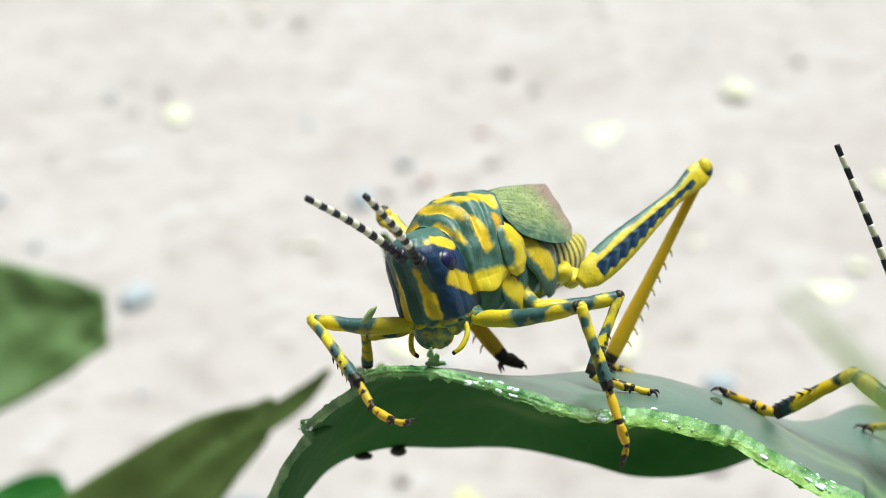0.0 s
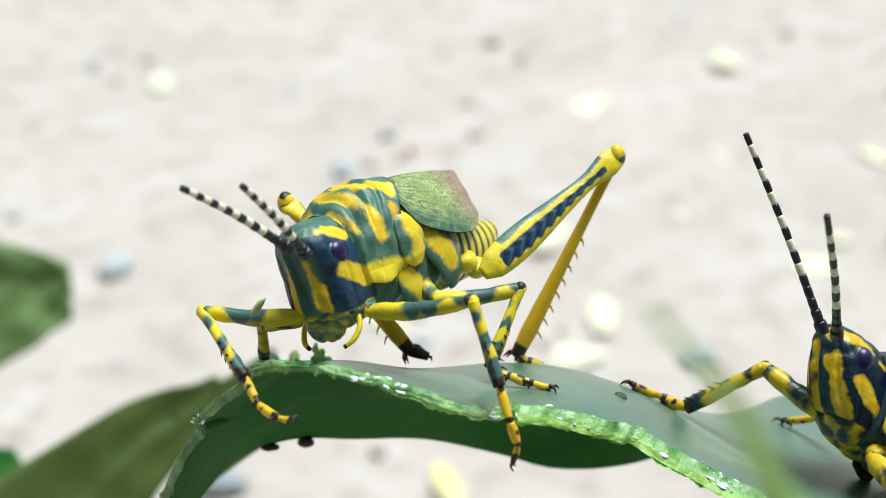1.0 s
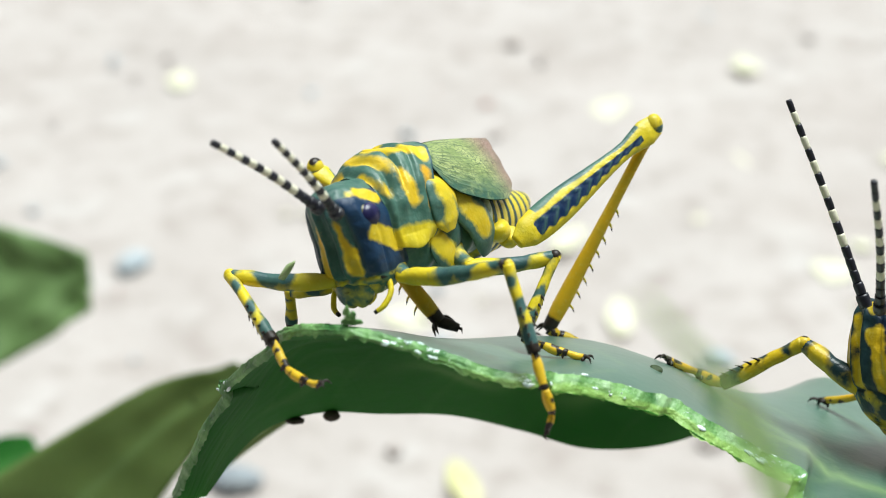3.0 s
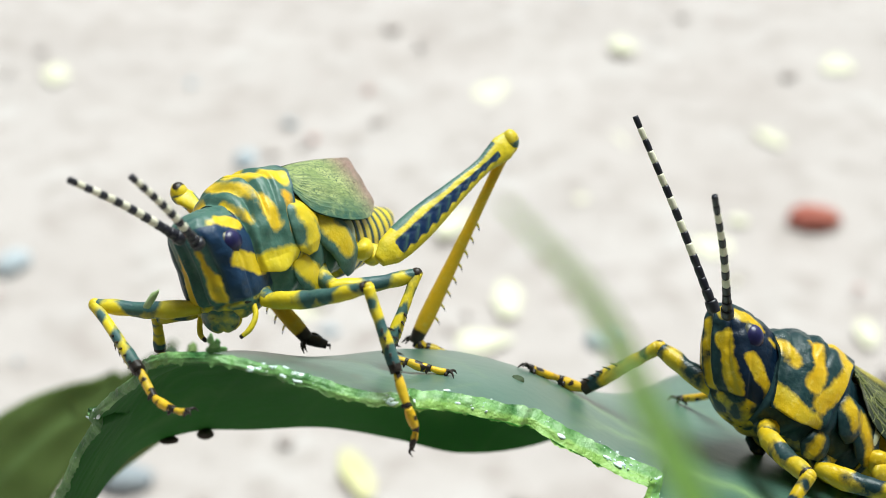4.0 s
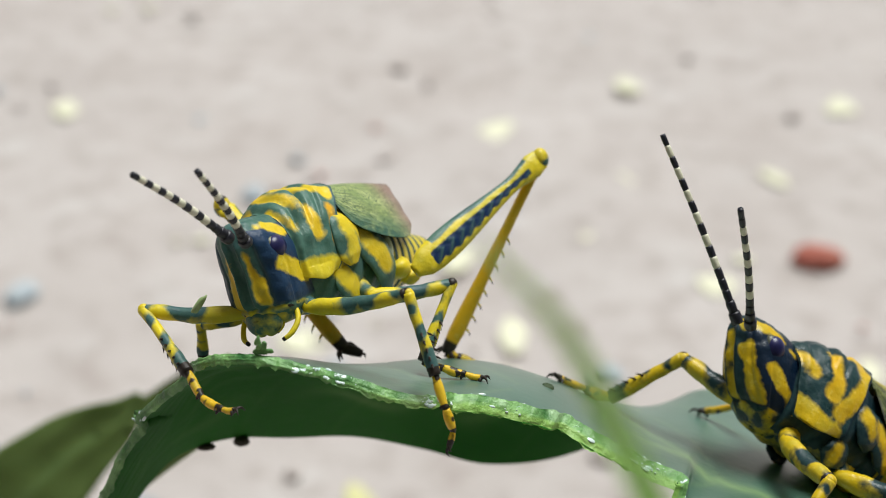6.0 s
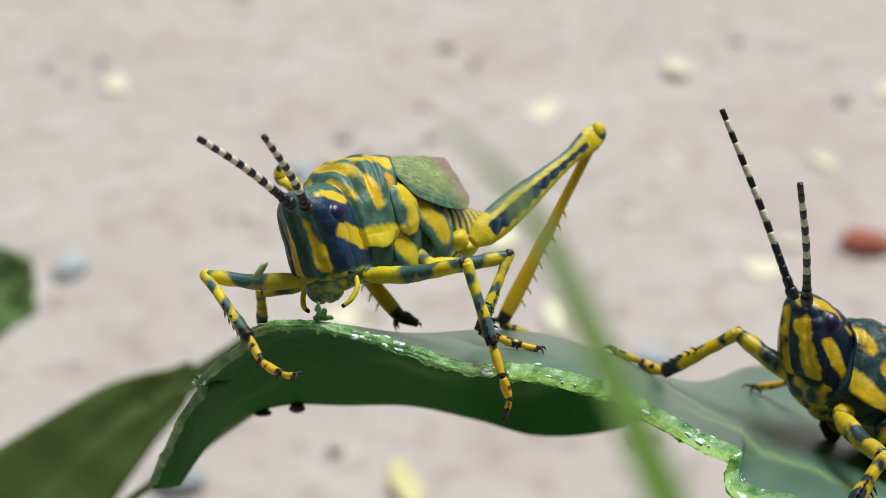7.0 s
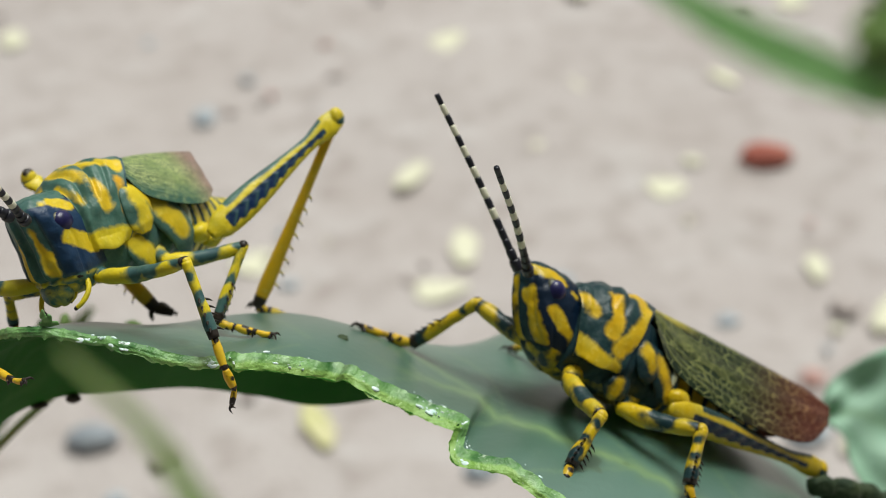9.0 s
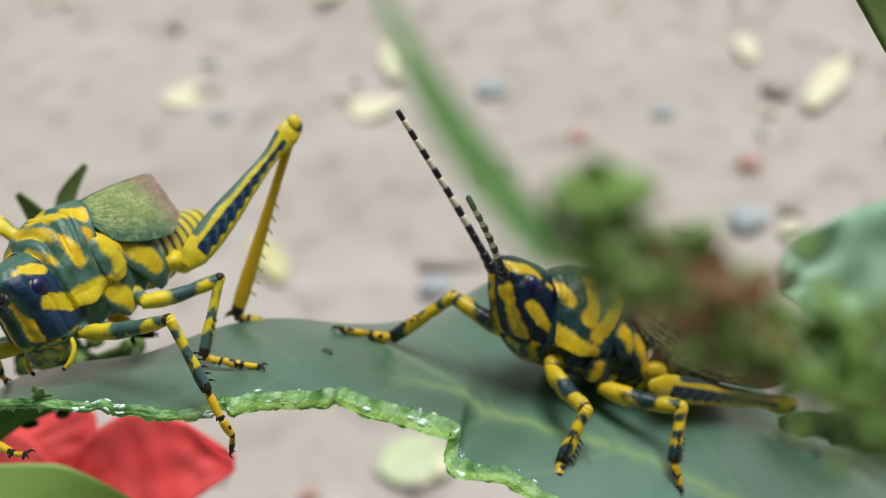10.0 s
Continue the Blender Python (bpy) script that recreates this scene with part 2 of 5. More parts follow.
def thing(name, label, category, group="", kind="", m=None):
    ob = new(name)
    tagged(ob, label, category, group, kind)
    if m is not None:
        ob.matrix_basis = m
    return ob


def grid(P, attrs=None, wrap=False, caps=False, flip=False):
    """Vertices and faces of a grid of points P[i, j]; wrap joins the last j to the first."""
    nu, nv = P.shape[:2]
    V = P.reshape(-1, 3)
    F = []
    for i in range(nu - 1):
        for j in range(nv if wrap else nv - 1):
            a, b = i * nv + j, i * nv + (j + 1) % nv
            q = (a, b, b + nv, a + nv)
            F.append(q[::-1] if flip else q)
    if caps:
        F.append(tuple(range(nv))[::-1] if not flip else tuple(range(nv)))
        last = tuple((nu - 1) * nv + j for j in range(nv))
        F.append(last if not flip else last[::-1])
    return V, F, {k: np.asarray(v, float).reshape(len(V), -1).squeeze() for k, v in (attrs or {}).items()}


def curve(points, n):
    """n points on a smooth line through the given ones."""
    p = np.asarray(points, float)
    seg = np.linalg.norm(np.diff(p, axis=0), axis=1) ** 0.5
    s = np.r_[0, np.cumsum(seg)]
    t = np.linspace(0, s[-1], n)
    q = np.empty((n, p.shape[1]))
    ext = np.vstack([2 * p[0] - p[1], p, 2 * p[-1] - p[-2]])
    es = np.r_[-seg[0], s, s[-1] + seg[-1]]
    for k, x in enumerate(t):
        i = min(max(np.searchsorted(s, x, "right") - 1, 0), len(seg) - 1)
        p0, p1, p2, p3 = ext[i:i + 4]
        t0, t1, t2, t3 = es[i:i + 4]
        a1 = (t1 - x) / (t1 - t0) * p0 + (x - t0) / (t1 - t0) * p1
        a2 = (t2 - x) / (t2 - t1) * p1 + (x - t1) / (t2 - t1) * p2
        a3 = (t3 - x) / (t3 - t2) * p2 + (x - t2) / (t3 - t2) * p3
        b1 = (t2 - x) / (t2 - t0) * a1 + (x - t0) / (t2 - t0) * a2
        b2 = (t3 - x) / (t3 - t1) * a2 + (x - t1) / (t3 - t1) * a3
        q[k] = (t2 - x) / (t2 - t1) * b1 + (x - t1) / (t2 - t1) * b2
    return q


def tube(path, radii, nseg=14, n=30, flat=1.0, up=(0, 0, 1), straight=False):
    """A tapered tube. radii: at even steps along the path. flat: width across 'side' over the width across 'up'.
    Returns the grid, t along it and the angle round it (0: side, 90 degrees: up)."""
    p = np.asarray(path, float)
    if straight:
        d = np.r_[0, np.cumsum(np.linalg.norm(np.diff(p, axis=0), axis=1))]
        tt = np.linspace(0, d[-1], n)
        c = np.stack([np.interp(tt, d, p[:, k]) for k in range(3)], 1)
    else:
        c = curve(p, n)
    t = np.linspace(0, 1, n)
    r = np.interp(t, np.linspace(0, 1, len(radii)), radii)
    tang = np.gradient(c, axis=0)
    tang /= np.linalg.norm(tang, axis=1)[:, None] + 1e-12
    up = np.asarray(up, float)
    side = np.cross(tang, up)
    side /= np.linalg.norm(side, axis=1)[:, None] + 1e-9
    top = np.cross(side, tang)
    ang = np.linspace(0, 2 * np.pi, nseg, endpoint=False)
    P = c[:, None] + r[:, None, None] * (np.cos(ang)[None, :, None] * side[:, None] * flat + np.sin(ang)[None, :, None] * top[:, None])
    return P, t[:, None] + 0 * ang, 0 * t[:, None] + ang


def skin_attrs(P, pat=1.0, dk=0.0, bl=0.0, org=0.0):
    shape = P.shape[:2]
    return {k: np.broadcast_to(v, shape).astype(float) for k, v in (("pat", pat), ("dk", dk), ("bl", bl), ("org", org))}


def bands(t, edges):
    """A field that is positive (yellow) and negative (blue) by turns, with its changes at the given edges."""
    edges = np.asarray(edges, float)
    i = np.searchsorted(edges, t)
    d = np.min(np.abs(t[..., None] - edges), axis=-1)
    return np.where(i % 2 == 0, 1, -1) * np.minimum(d * 9, 0.8)


def limb(name, path, radii, parent, mat, edges=(), dk=None, start=1, nseg=12, n=28, flat=1.0, up=(0, 0, 1), org=0.0, bl=0.3, label="", spots=0.0):
    P, t, a = tube(path, radii, nseg, n, flat, up)
    rough = np.array([[noise.noise(Vector(q) * 900 + Vector((len(path) * 3.1, 0, 0))) for q in row] for row in P]) if n > 12 else np.zeros_like(t)
    mid = P.mean(axis=1, keepdims=True)
    P = mid + (P - mid) * (1 + 0.16 * rough[..., None])
    f = bands(t + 0.03 * np.sin(a + len(edges)) + 0.02 * np.sin(a * 3), edges) * start - 0.45 * np.sin(a) + 0.32 + 0.22 * np.sin(t * 17 + a * 2) if len(edges) else np.full_like(t, 0.7 * start)
    d = np.zeros_like(t)
    for lo, hi in dk or ():
        d = np.maximum(d, np.clip(np.minimum(t - lo, hi - t) * 14 + 0.5, 0, 1))
    if spots:
        d = np.maximum(d, spots + 1.1 * wobble(P / MM, 1.6, len(parent.children) + t.shape[0]))
    V, F, A = grid(P, skin_attrs(P, f + 0.95 * rough, d + (0.5 * rough if d.max() > 0 else 0), bl, org), wrap=True, caps=True)
    return part(name, mesh_of(name, V, F, A), mat, parent, label)


def ball(center, radii, nu=14, nv=20):
    th = np.linspace(0.02, np.pi - 0.02, nu)[:, None]
    ph = np.linspace(0, 2 * np.pi, nv, endpoint=False)[None]
    P = np.stack([np.sin(th) * np.cos(ph), np.sin(th) * np.sin(ph), np.cos(th) + 0 * ph], -1)
    return P * np.asarray(radii) + np.asarray(center)


def lump(size, seed, n=10, m=16):
    P = ball((0, 0, 0), (1, 1, 1), n, m)
    for i in range(n):
        for j in range(m):
            v = Vector(P[i, j])
            P[i, j] *= 1 + 0.22 * noise.noise(v * 1.3 + Vector((seed, 0, 0))) + 0.10 * noise.noise(v * 3.1 + Vector((0, seed, 0)))
    P *= np.asarray(size)
    P[..., 2] = np.maximum(P[..., 2], -0.45 * size[2])
    return P


def smooth(x, lo, hi):
    s = np.clip((x - lo) / (hi - lo), 0, 1)
    return s * s * (3 - 2 * s)


# ---- the leaf that carries both insects ----
RIM_PTS = [(-32.5, 87.9, 284.8), (-30.2, 87.7, 290.0), (-27.2, 87.0, 296.3), (-21.2, 83.7, 304.6), (-15.7, 81.1, 307.1),
           (-10.5, 80.5, 306.3), (-3.5, 81.0, 304.0), (0.1, 82.2, 303.3), (8.8, 84.1, 299.1), (15.4, 83.3, 295.5),
           (17.5, 79.0, 295.5), (23.0, 75.3, 293.3), (30.0, 70.0, 290.0), (40.0, 66.0, 285.0), (52.0, 63.0, 278.0)]
MID_PTS = [(-31.6, 89.8, 283.2), (-29.7, 91.5, 286.9), (-26.7, 91.8, 292.2), (-21.7, 90.7, 299.5), (-16.3, 91.5, 300.3),
           (-10.3, 93.8, 298.4), (-3.0, 98.5, 296.3), (2.0, 99.5, 295.5), (8.0, 99.5, 293.8), (15.0, 102.0, 289.5),
           (22.0, 100.0, 289.0), (31.0, 93.0, 288.5), (41.0, 88.0, 285.0), (54.0, 84.0, 276.0), (66.0, 82.0, 267.0)]
EDGE_PTS = [(-30.9, 91.2, 282.1), (-29.3, 95.2, 283.5), (-27.0, 97.8, 285.0), (-22.5, 99.5, 286.0), (-17.0, 101.5, 285.0),
            (-10.7, 103.5, 284.0), (-4.0, 105.5, 281.3), (1.7, 107.0, 278.8), (9.0, 109.0, 278.5), (17.0, 113.0, 280.0),
            (24.0, 114.0, 284.0), (34.0, 113.0, 280.0), (47.0, 108.0, 274.0), (60.0, 104.0, 266.0), (72.0, 100.0, 258.0)]
THICK = 0.74


def leaf_surface(n=900, m=60):
    R, S, E = (curve(p, n) for p in (RIM_PTS, MID_PTS, EDGE_PTS))
    jag = np.array([noise.noise(Vector((i * 0.026, 3.1, 0))) * 0.5 + noise.noise(Vector((i * 0.095, 7.7, 0))) * 0.25 for i in range(n)])
    v = np.linspace(0, 1, m)[None, :, None]
    # bites leave ledges in the hanging end
    q = np.linspace(0, 14, n)
    R = R + (smooth(q, 1.9, 2.75) * (1 - smooth(q, 2.86, 2.93)))[:, None] * np.array([-0.25, 0, -1.0])
    R = R + (smooth(q, 1.2, 1.78) * (1 - smooth(q, 1.84, 1.88)))[:, None] * np.array([0.5, 0, 0.1]) - (smooth(q, 1.84, 1.88) * (1 - smooth(q, 1.9, 2.3)))[:, None] * np.array([0.5, 0, 0.25])
    R = R + np.exp(-((q - 8.72) / 0.24) ** 2)[:, None] * np.array([1.3, 0, 0.3]) - np.exp(-((q - 9.25) / 0.2) ** 2)[:, None] * np.array([0.35, 0, 0.25])
    R = R + (smooth(q, 9.25, 9.75) * (1 - smooth(q, 10.6, 11.6)))[:, None] * np.array([1.7, 0.2, 0.55])
    R = R + (smooth(q, 6.3, 7.4) * (1 - smooth(q, 8.75, 9.0)))[:, None] * np.array([0.1, 0, 0.38])
    step = np.linspace(0, 14, n)
    jag = jag + sum(d * smooth(step, at, at + 0.06) * (1 - smooth(step, at + 0.06, at + w)) for at, d, w in ((4.55, 0.9, 0.35), (5.9, 1.1, 0.4), (7.3, 0.6, 0.3)))
    v = v + (jag[:, None, None] * 0.03) * (1 - v) ** 3
    bowed = R[:, None] * (1 - v) * (1 - 2 * v) + S[:, None] * 4 * v * (1 - v) + E[:, None] * v * (2 * v - 1)
    # the hanging end runs straight back from its cut, then folds down
    a = np.clip(v * 2, None, 1)
    b = np.clip(v * 2 - 1, 0, 1)
    bend = S + (S - R) * 0.18
    folded = np.where(v < 0.5, R[:, None] + (S - R)[:, None] * a, S[:, None] * (1 - b) ** 2 + bend[:, None] * 2 * b * (1 - b) + E[:, None] * b ** 2)
    q = smooth(np.linspace(0, 14, n), 5.0, 8.0)[:, None, None]
    return folded * (1 - q) + bowed * q


def build_leaf():
    P = leaf_surface()
    n, m = P.shape[:2]
    du, dv = np.gradient(P, axis=0), np.gradient(P, axis=1)
    N = np.cross(du, dv)
    N /= np.linalg.norm(N, axis=2)[..., None]
    N *= np.sign(N[..., 2].mean())
    s = np.linspace(0, 14, n)[:, None]
    v = np.linspace(0, 1, m)[None]
    vm = np.interp(s[:, 0], [0, 7, 7.9, 8.8, 10, 10.4, 12, 14], [0.12, 0.12, 0.12, 0.153, 0.22, 0.27, 0.33, 0.35])[:, None]
    fork = np.interp(s[:, 0], [0, 6.4, 7.0, 7.8, 8.8, 14], [0.6, 0.6, 0.46, 0.29, 0.153, 0.153])[:, None]
    rib = (0.55 * np.exp(-((v - vm) / 0.012) ** 2) + 0.45 * np.exp(-((v - vm) / 0.035) ** 2)) * smooth(s, 7.2, 9)
    rib = np.maximum(rib, (0.35 * np.exp(-((v - fork) / 0.014) ** 2) + 0.25 * np.exp(-((v - fork) / 0.035) ** 2)) * smooth(s, 6.3, 8) * (s < 8.9))
    side = np.abs(((s * 0.8 + np.abs(v - vm) * 3.0) % 1) - 0.5)
    rib = np.clip(rib * 0.8 + 0.22 * np.exp(-(side / 0.03) ** 2) * (np.abs(v - vm) > 0.02), 0, 1)
    leaf = thing("chewed_leaf", "large blue-green milkweed leaf with chewed edge, holding two grasshoppers", "leaf")
    bevel = np.array([0.012 + 0.016 * max(0, noise.noise(Vector((i * 0.02, 1.3, 4.4))) + 0.4) + 0.008 * noise.noise(Vector((i * 0.13, 6.1, 0))) for i in range(n)])[:, None]
    bevel = np.clip(bevel * (0.4 + 0.6 * smooth(s, 4.0, 6.5)), 0.004, 0.045)
    bevel = bevel + 0.024 * smooth(s, 5.8, 7.4) * (0.8 + 0.2 * np.sin(s * 21))
    at = (bevel + (1 - bevel) * v) * (m - 1)
    lo = np.minimum(at.astype(int), m - 2)
    row = np.arange(n)[:, None]
    U = P[row, lo] * (1 - (at - lo))[..., None] + P[row, lo + 1] * (at - lo)[..., None]
    V, F, A = grid(U * MM, {"vein": rib})
    part("upper_face", mesh_of("upper_face", V, F, A), LEAF_TOP, leaf)
    fat = 1 + 0.35 * (smooth(s, 5.6, 6.6) * (1 - smooth(s, 8.6, 9.1)))[..., None] * np.exp(-(v / 0.03) ** 2)[..., None]
    Q = P - N * THICK * fat * (1 - 0.6 * v[..., None] ** 2)
    # long veins and creases under the leaf
    wav = 0.02 * np.sin(s * 2.1) + 0.012 * np.sin(s * 5.3)
    grain = sum(g * np.exp(-((v + wav * q - at) / wd) ** 2) for at, wd, g, q in ((0.22, 0.012, 0.35, 1), (0.34, 0.02, 0.5, 1.4), (0.47, 0.015, 0.3, 0.8), (0.58, 0.03, 0.55, 1.2), (0.7, 0.014, 0.35, 1), (0.83, 0.03, 0.5, 1.5)))
    Q = Q - N * (0.035 * np.cos(v * 31 + 2.5 * np.sin(s * 1.1) + 4 * v * np.sin(s * 0.7)) * smooth(v, 0.05, 0.2) * (1 - v) * smooth(s, 2.2, 4.5))[..., None]
    fold = np.array([[1 - abs(noise.noise(Vector((i * 0.010, j * 0.16 + 1.5 * noise.noise(Vector((i * 0.012, 5, 0))), 2.2)))) * 3.2 for j in range(m)] for i in range(n)])
    Q = Q + N * (0.22 * np.clip(fold, 0, 1) ** 2 * smooth(v, 0.06, 0.2) * (1 - smooth(v, 0.8, 1.0)) * (0.25 + 0.75 * smooth(s, 3.0, 5.5)))[..., None]
    V, F, A = grid(Q * MM, {"vein": np.clip(rib * 0.25 + 0.75 * grain * (0.35 + 0.65 * smooth(s, 2.5, 5.0)) * (0.6 + 0.4 * np.sin(s * 3.1 + v * 9)), 0, 1)}, flip=True)
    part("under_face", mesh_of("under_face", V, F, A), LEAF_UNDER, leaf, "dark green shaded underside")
    # cut edge, bulging a little and torn
    k = 12
    w = np.linspace(0, 1, k)[None, :, None]
    C = U[:, :1] * (1 - w) + Q[:, :1] * w
    out = -dv[:, :1] / np.linalg.norm(dv[:, :1], axis=2)[..., None]
    tear = np.array([[noise.noise(Vector((i * 0.03, j * 0.55, 1.7))) + 0.5 * noise.noise(Vector((i * 0.06, j * 1.3, 5.2))) for j in range(k)] for i in range(n)])
    crest = np.array([max(0, noise.noise(Vector((i * 0.05, 0, 9.1))) * 0.8 + noise.noise(Vector((i * 0.19, 4, 9.1))) * 0.8 + 0.12) for i in range(n)])[:, None, None]
    C = C + out * (np.sin(w * np.pi) * 0.14 + tear[..., None] * 0.08) + N[:, :1] * (0.03 + 0.17 * crest) * (1 - w) ** 2
    ragged = np.array([max(0, noise.noise(Vector((i * 0.10, 2.2, 0))) + 0.6 * noise.noise(Vector((i * 0.33, 8.2, 0))) + 0.15) for i in range(n)])[:, None, None]
    grit = np.array([[noise.noise(Vector((i * 0.16, j * 0.9, 3.3))) for j in range(k)] for i in range(n)])[..., None]
    C = C - N[:, :1] * ragged * 0.30 * w ** 3 + out * (0.05 * grit + 0.06 * ragged * w)
    V, F, A = grid(C * MM, {"low": smooth(w[..., 0] + 0.25 * tear, 0.42, 0.62) * smooth(s, 4.5, 6.2)}, flip=True)
    part("cut_edge", mesh_of("cut_edge", V, F, A), RIM, leaf, "bright wet torn edge")
    far = np.stack([P[:, -1], Q[:, -1]], 1)
    V, F, A = grid(far * MM)
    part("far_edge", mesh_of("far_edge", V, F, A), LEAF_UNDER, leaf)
    # raised midrib
    i0 = int(n * 0.60)
    line = np.array([[np.interp(vm[i, 0], v[0], P[i, :, c]) for c in range(3)] - N[i, 8] * 0.58 for i in range(i0, n, 24)])
    T, t, a = tube(line * MM, [0.0004, 0.0006, 0.00064], 14, 60)
    V, F, A = grid(T, {"vein": np.full(T.shape[:2], 0.45)}, wrap=True, caps=True)
    part("midrib", mesh_of("midrib", V, F, A), LEAF_TOP, leaf, "pale midrib")
    return P, N, leaf


LEAF_P, LEAF_N, LEAF = build_leaf()


# ---- grasshoppers ----
def place(yaw, pitch, roll, local, at):
    """The pose, in millimetres for its two anchor points, that brings the local point to its place."""
    turn = pose(0, 0, 0, 0, 0, yaw) @ pose(0, 0, 0, 0, -pitch, 0) @ pose(0, 0, 0, roll, 0, 0)
    return Matrix.Translation(Vector(at) * MM - turn.to_3x3() @ Vector(local) * MM) @ turn


def wobble(P, scale, seed):
    """Smooth noise over a grid of points."""
    return np.array([[noise.noise(Vector(q) * scale + Vector((seed * 3.7, 0, seed))) for q in row] for row in P])


def paint(P, strokes, ground=-0.8, soft=0.60, stir=0.26):
    """Brush strokes on the skin, alike on both sides: (half width, warmth, points in the insect's millimetres).
    Gives the yellow field and how warm the yellow is."""
    Q = P.reshape(-1, 3).copy()
    Q += stir * np.array([[noise.noise(Vector(q) * 0.8 + Vector((s * 9.1, s, 3))) for s in (1, 2, 3)] for q in Q])
    Q[:, 1] = np.abs(Q[:, 1])
    f, warm = np.full(len(Q), ground), np.zeros(len(Q))
    for half, heat, pts in strokes:
        p = np.array(pts, float)
        best = np.full(len(Q), 99.0)
        for i in range(len(p) - 1):
            d = p[i + 1] - p[i]
            h = np.clip(((Q - p[i]) @ d) / (d @ d), 0, 1)
            best = np.minimum(best, np.linalg.norm(Q - p[i] - h[:, None] * d, axis=1))
        v = np.clip((half - best) / soft, -0.8, 0.9)
        warm = np.where(v > f, heat, warm)
        f = np.maximum(f, v)
    return f.reshape(P.shape[:2]), warm.reshape(P.shape[:2])


def build_body(root, skin, wing_mat, k, look_of):
    """Head, thorax, pronotum, abdomen and wings, in the insect's own millimetres: x ahead, y to its left, z up."""
    L_ = look_of
    slant, eye_z, droop, abdomen_len = L_["slant"], L_["eye_z"], L_["droop"], L_["abdomen"]
    deep, jaw_slant = L_["deep"], L_["low_slant"]
    jaw_x, jaw_z = L_["jaw_at"]

    def put(name, P, A, mat, parent, wrap=False, caps=False, flip=False, label=""):
        V, F, A = grid(P * MM * k, A, wrap, caps, flip)
        return part(name, mesh_of(name, V, F, A), mat, parent, label)

    # thorax, the core that carries the rest
    x = np.linspace(6.2, -6.5, 60)[:, None]
    a = np.linspace(0, 2 * np.pi, 72, endpoint=False)[None]
    u = (6.2 - x) / 12.7
    wy = 3.0 + 1.45 * np.sin(np.pi * np.clip(u, 0, 1) ** 0.8)
    wz = 3.7 + 0.5 * np.sin(np.pi * u)
    c, s = np.cos(a), np.sin(a)
    ring = 1 + 0.04 * np.cos(2 * np.pi * (x + 0.45 * s * 3) / 2.9)
    P = np.stack([x + 0 * a, wy * np.sign(c) * np.abs(c) ** 0.72 * ring, 0.1 + wz * np.sign(s) * np.abs(s) ** 0.8 * ring + 0 * x], -1)
    f, warm = paint(P, L_["flank"])
    f = np.where(P[..., 2] < -3.4, -0.1 + 0.6 * wobble(P, 0.6, 8), f)
    body = put("thorax", P, skin_attrs(P, f, 0, deep, warm), skin, root, wrap=True, caps=True)

    # side plates of the thorax, padded lobes that overlap downwards and back
    for side in (1, -1):
        for wide, path in L_["plates"]:
            T, t, q = tube(path, [0.12, 0.34, 0.42, 0.45, 0.44, 0.40, 0.16], 26, 44, wide * 2.0, up=(0, 1, 0.15))
            T = T + 0.10 * wobble(T, 0.9, wide)[..., None]
            f, warm = paint(T, L_["flank"])
            T = T * np.array([1, side, 1])
            put("side_plate", T, skin_attrs(T, f, 0, deep, warm), skin, body, wrap=True, caps=True, flip=side < 0)

    # abdomen in rings, yellow with narrow dark bands
    n = 150
    u = np.linspace(0, 1, n)[:, None]
    xx = -5.0 - abdomen_len * u
    seg = (u * 7.0) % 1
    rad = (3.9 * (1 - u) ** 0.55 * (1 - 0.15 * u) + 0.25) * (1 + 0.05 * np.sin(np.pi * seg) ** 0.6)
    P = np.stack([xx + 0 * a, rad * c * L_["belly"], -0.4 - droop * u + 2.2 * u ** 3 + rad * s * 1.02], -1)
    edge = seg + 0.03 * np.sin(a * 5)
    f = np.clip((np.abs(edge - 0.17) - 0.14) * 7, -0.8, 0.8)
    put("abdomen", P, skin_attrs(P, f, 0, 0.6, 0), skin, body, wrap=True, caps=True, label="yellow abdomen with narrow dark rings")

    # pronotum: a folded saddle over the front of the thorax
    nx, na = 130, 150
    u = np.linspace(0, 1, nx)[:, None]
    deg = np.linspace(-112, 112, na)[None]
    ad = np.abs(deg)
    ar = np.radians(deg)
    back = np.interp(ad, [0, 22, 55, 85, 112], L_["margin"])
    front = np.interp(ad, [0, 40, 90, 112], L_["collar"])
    xx = front + (back - front) * u
    cy = np.cos(ar)
    folds = sum(np.exp(-((u - g - 0.03 * np.sin(ar * 3)) / 0.045) ** 2) * d for g, d in L_["grooves"])
    folds = folds * (1 - 0.9 * smooth(ad, 42, 74))
    swell = 1 - folds + 0.012 * np.sin(u * 19 + 1.2) * (1 - smooth(ad, 60, 90)) - 0.10 * np.exp(-(u / 0.05) ** 2)
    hw = np.interp(xx, [-3, 1, 4, 7.2], L_["width"]) * swell
    top = np.interp(xx, [-3, -1, 2, 4.5, 6, 7.2], L_["ridge"])
    sy = np.sin(ar)
    yy = hw * np.sign(sy) * np.abs(sy) ** 0.85
    zz = np.where(cy > 0, 0.7 + (top - 0.7) * swell * np.abs(cy) ** 0.9, 0.7 - L_["lobe"] * smooth(ad, 90, 112))
    flare = smooth(ad, 88, 112)
    yy = yy + np.sign(sy) * flare * 0.6 * np.sin(np.pi * np.clip(u * 1.1 + 0.05, 0, 1))
    zz = zz + flare * (0.07 * np.sin(u * 11) - 0.35 * np.sin(np.pi * u))
    P = np.stack([xx, yy, zz], -1)
    bumps = wobble(P, 0.75, 11)
    P = P + 0.20 * bumps[..., None] * np.stack([0 * yy, sy + 0 * yy, cy + 0 * yy], -1)
